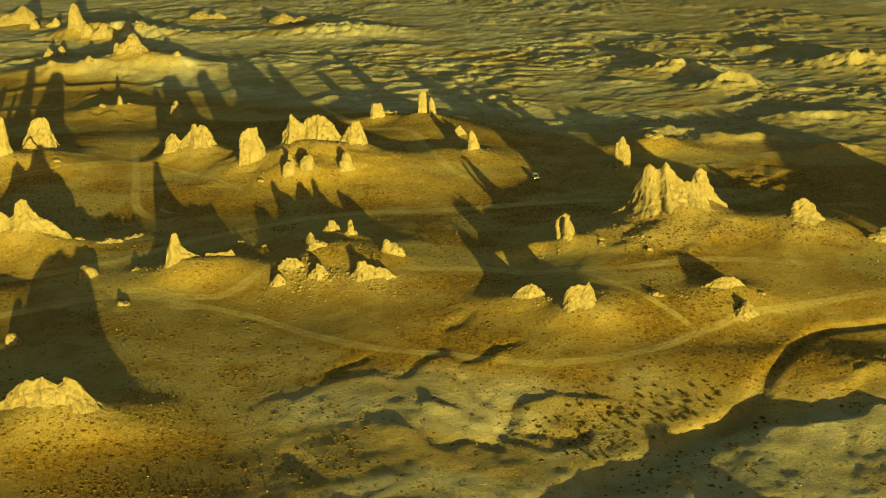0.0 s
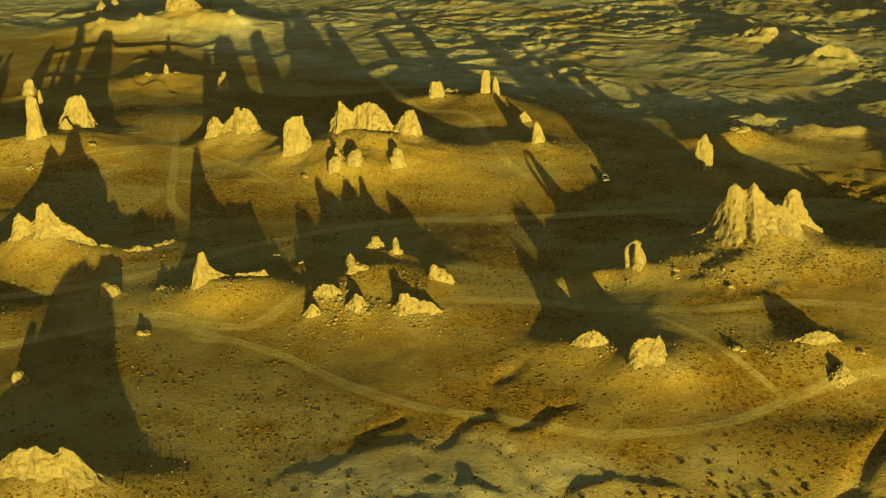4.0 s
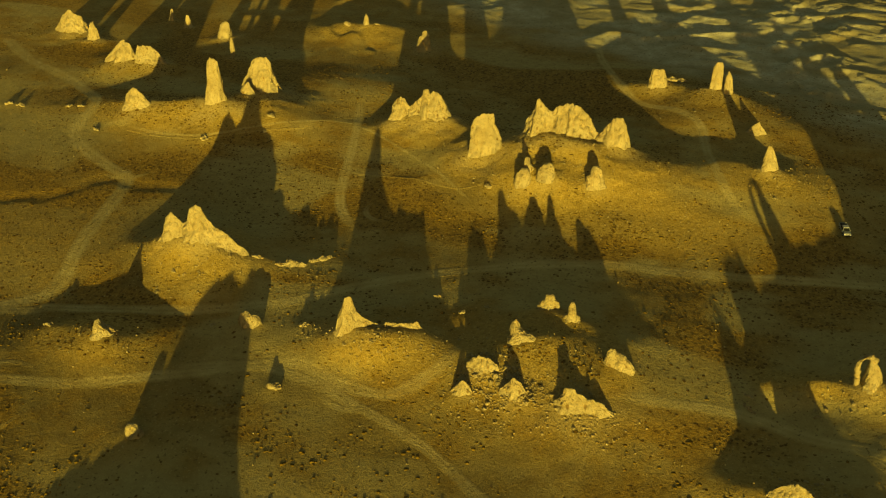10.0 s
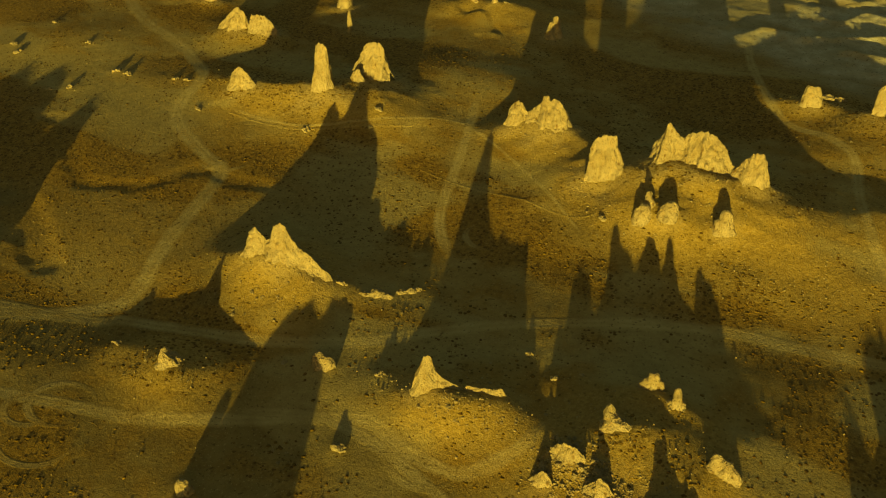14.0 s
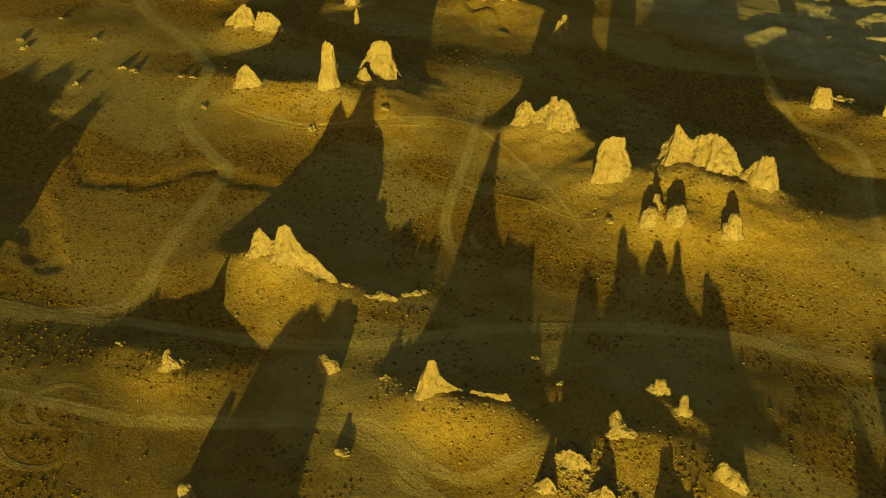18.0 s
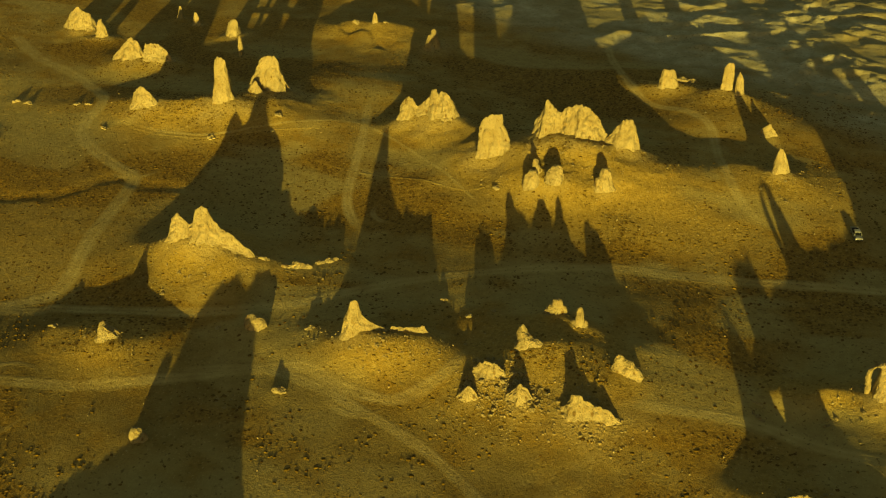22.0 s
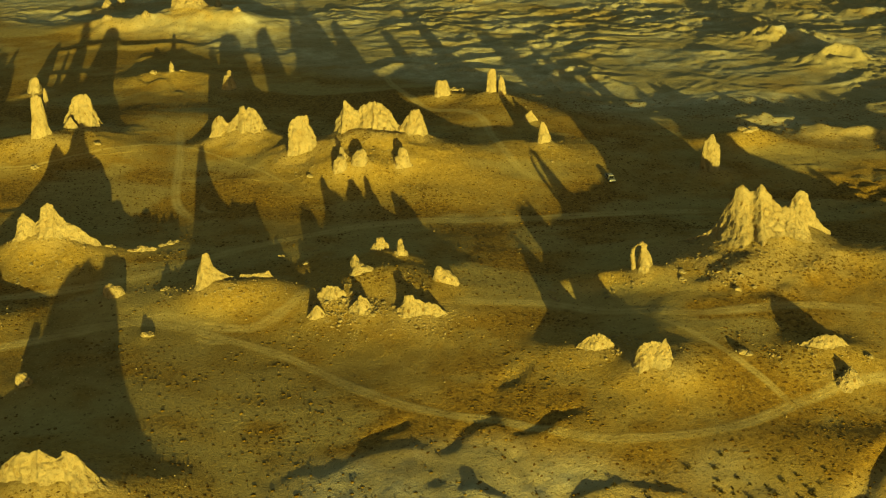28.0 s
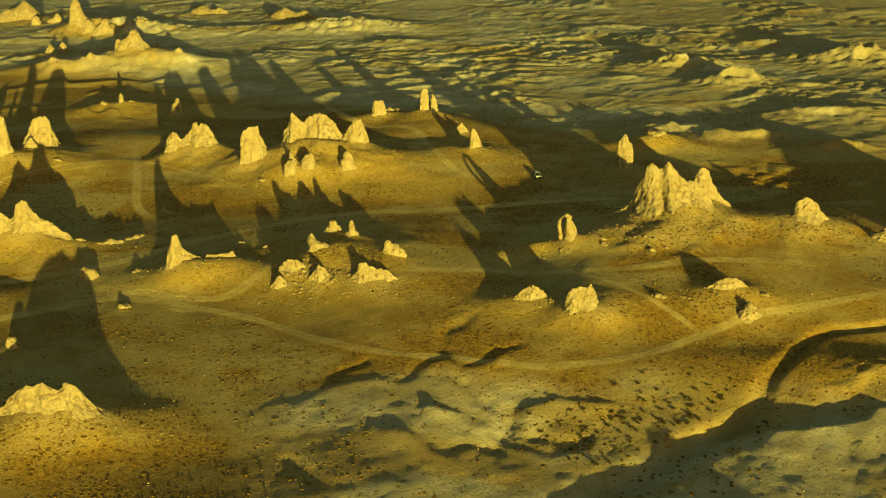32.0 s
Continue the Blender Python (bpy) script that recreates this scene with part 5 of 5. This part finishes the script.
# ---- the parked pickup ----
def block(bm, x0, x1, y0, y1, z0, z1, top=(0, 0, 0), soft=0.05):
    """A box whose top may be drawn in at front, rear and sides."""
    f, r, s = top
    lower = [bm.verts.new(p) for p in ((x0, y0, z0), (x1, y0, z0), (x1, y1, z0), (x0, y1, z0))]
    upper = [bm.verts.new(p) for p in ((x0 + r, y0 + s, z1), (x1 - f, y0 + s, z1), (x1 - f, y1 - s, z1), (x0 + r, y1 - s, z1))]
    made = [bm.faces.new(lower[::-1]), bm.faces.new(upper)]
    for k in range(4):
        made.append(bm.faces.new((lower[k - 1], lower[k], upper[k], upper[k - 1])))
    if soft:
        bmesh.ops.bevel(bm, geom=list({e for f in made for e in f.edges}), offset=soft, segments=2, affect="EDGES")
    return bm


def disc(bm, x, y, z, radius, wide, count=20):
    ends = [[bm.verts.new((x + radius * math.cos(2 * math.pi * n / count), y + s * wide / 2, z + radius * math.sin(2 * math.pi * n / count))) for n in range(count)] for s in (-1, 1)]
    bm.faces.new(ends[0])
    bm.faces.new(ends[1][::-1])
    for n in range(count):
        bm.faces.new((ends[0][n], ends[0][n - 1], ends[1][n - 1], ends[1][n]))
    return bm


def pickup(x, y, turn):
    paint, dark = plain("silver_paint", (0.24, 0.25, 0.24), 0.35, 0.3), plain("dark_plastic", (0.03, 0.03, 0.03), 0.6)
    pane, tyre, rim = plain("tinted_pane", (0.015, 0.018, 0.02), 0.08), plain("tyre_rubber", (0.025, 0.024, 0.022), 0.85), plain("wheel_rim", (0.4, 0.4, 0.4), 0.3, 0.8)
    lamp, roofc = plain("lamp_lens", (0.7, 0.7, 0.65), 0.1), plain("white_paint", (0.3, 0.3, 0.29), 0.35)
    car = tagged(new("pickup_truck"), "silver pickup truck with a white roof parked on sand", "truck")
    car.matrix_basis = pose(x, y, float(floor_at(x, y)), 0, 0, turn)
    part("body", block(bmesh.new(), -2.7, 2.7, -0.95, 0.95, 0.45, 0.98, (0.05, 0.03, 0.05), 0.06), paint, car)
    part("hood", block(bmesh.new(), 1.25, 2.62, -0.86, 0.86, 0.96, 1.12, (0.15, 0.05, 0.08), 0.05), paint, car)
    part("cab", block(bmesh.new(), -0.85, 1.45, -0.88, 0.88, 0.97, 1.72, (0.62, 0.2, 0.14), 0.05), paint, car)
    part("roof", block(bmesh.new(), -0.62, 0.8, -0.72, 0.72, 1.71, 1.8, (0.06, 0.06, 0.06), 0.03), roofc, car, "white roof panel")
    for name, (a, b) in (("windscreen", ((1.36, 0.88), (1.08, 1.66))), ("rear_window", ((-0.83, -0.68), (1.1, 1.62)))):
        bm = bmesh.new()
        (x0, x1), (z0, z1) = a, b
        out = 0.03 if x0 > 0 else -0.03
        bm.faces.new([bm.verts.new(p) for p in ((x0 + out, -0.76, z0), (x0 + out, 0.76, z0), (x1 + out, 0.66, z1), (x1 + out, -0.66, z1))])
        bmesh.ops.solidify(bm, geom=bm.faces[:], thickness=0.015)
        part(name, bm, pane, car)
    for s in (-1, 1):
        for x0, x1 in ((-0.7, 0.12), (0.2, 1.0)):
            bm = bmesh.new()
            bm.faces.new([bm.verts.new(p) for p in ((x0, s * 0.885, 1.1), (x1 + 0.1, s * 0.885, 1.1), (x1 - 0.2, s * 0.79, 1.6), (x0 + 0.05, s * 0.79, 1.6))])
            bmesh.ops.solidify(bm, geom=bm.faces[:], thickness=0.015 * s)
            part("side_window", bm, pane, car)
        part("bed_wall", block(bmesh.new(), -2.66, -0.88, s * 0.92 - 0.05, s * 0.92 + 0.05, 0.97, 1.28, (0, 0, 0.01), 0.02), paint, car)
        part("headlight", block(bmesh.new(), 2.6, 2.73, s * 0.7 - 0.17, s * 0.7 + 0.17, 0.74, 0.92, (0.02, 0, 0.02), 0.02), lamp, car)
        part("mirror", block(bmesh.new(), 0.95, 1.12, s * 1.02 - 0.1, s * 1.02 + 0.1, 1.1, 1.28, (0, 0, 0), 0.02), dark, car)
        for ax in (-1.65, 1.75):
            wheel = part("wheel", disc(bmesh.new(), ax, s * 0.86, 0.38, 0.38, 0.25), tyre, car)
            part("rim", disc(bmesh.new(), ax, s * 0.98, 0.38, 0.22, 0.04), rim, wheel)
    part("tailgate", block(bmesh.new(), -2.72, -2.62, -0.86, 0.86, 0.97, 1.27, (0, 0, 0), 0.02), paint, car)
    part("bed_floor", block(bmesh.new(), -2.62, -0.9, -0.86, 0.86, 0.97, 1.0, (0, 0, 0), 0), dark, car)
    part("bumper", block(bmesh.new(), 2.66, 2.82, -0.9, 0.9, 0.45, 0.66, (0.02, 0, 0.03), 0.03), dark, car)
    part("bumper", block(bmesh.new(), -2.82, -2.68, -0.9, 0.9, 0.45, 0.64, (0, 0.02, 0.03), 0.03), dark, car)


pickup(29.8, 320.4, -78)
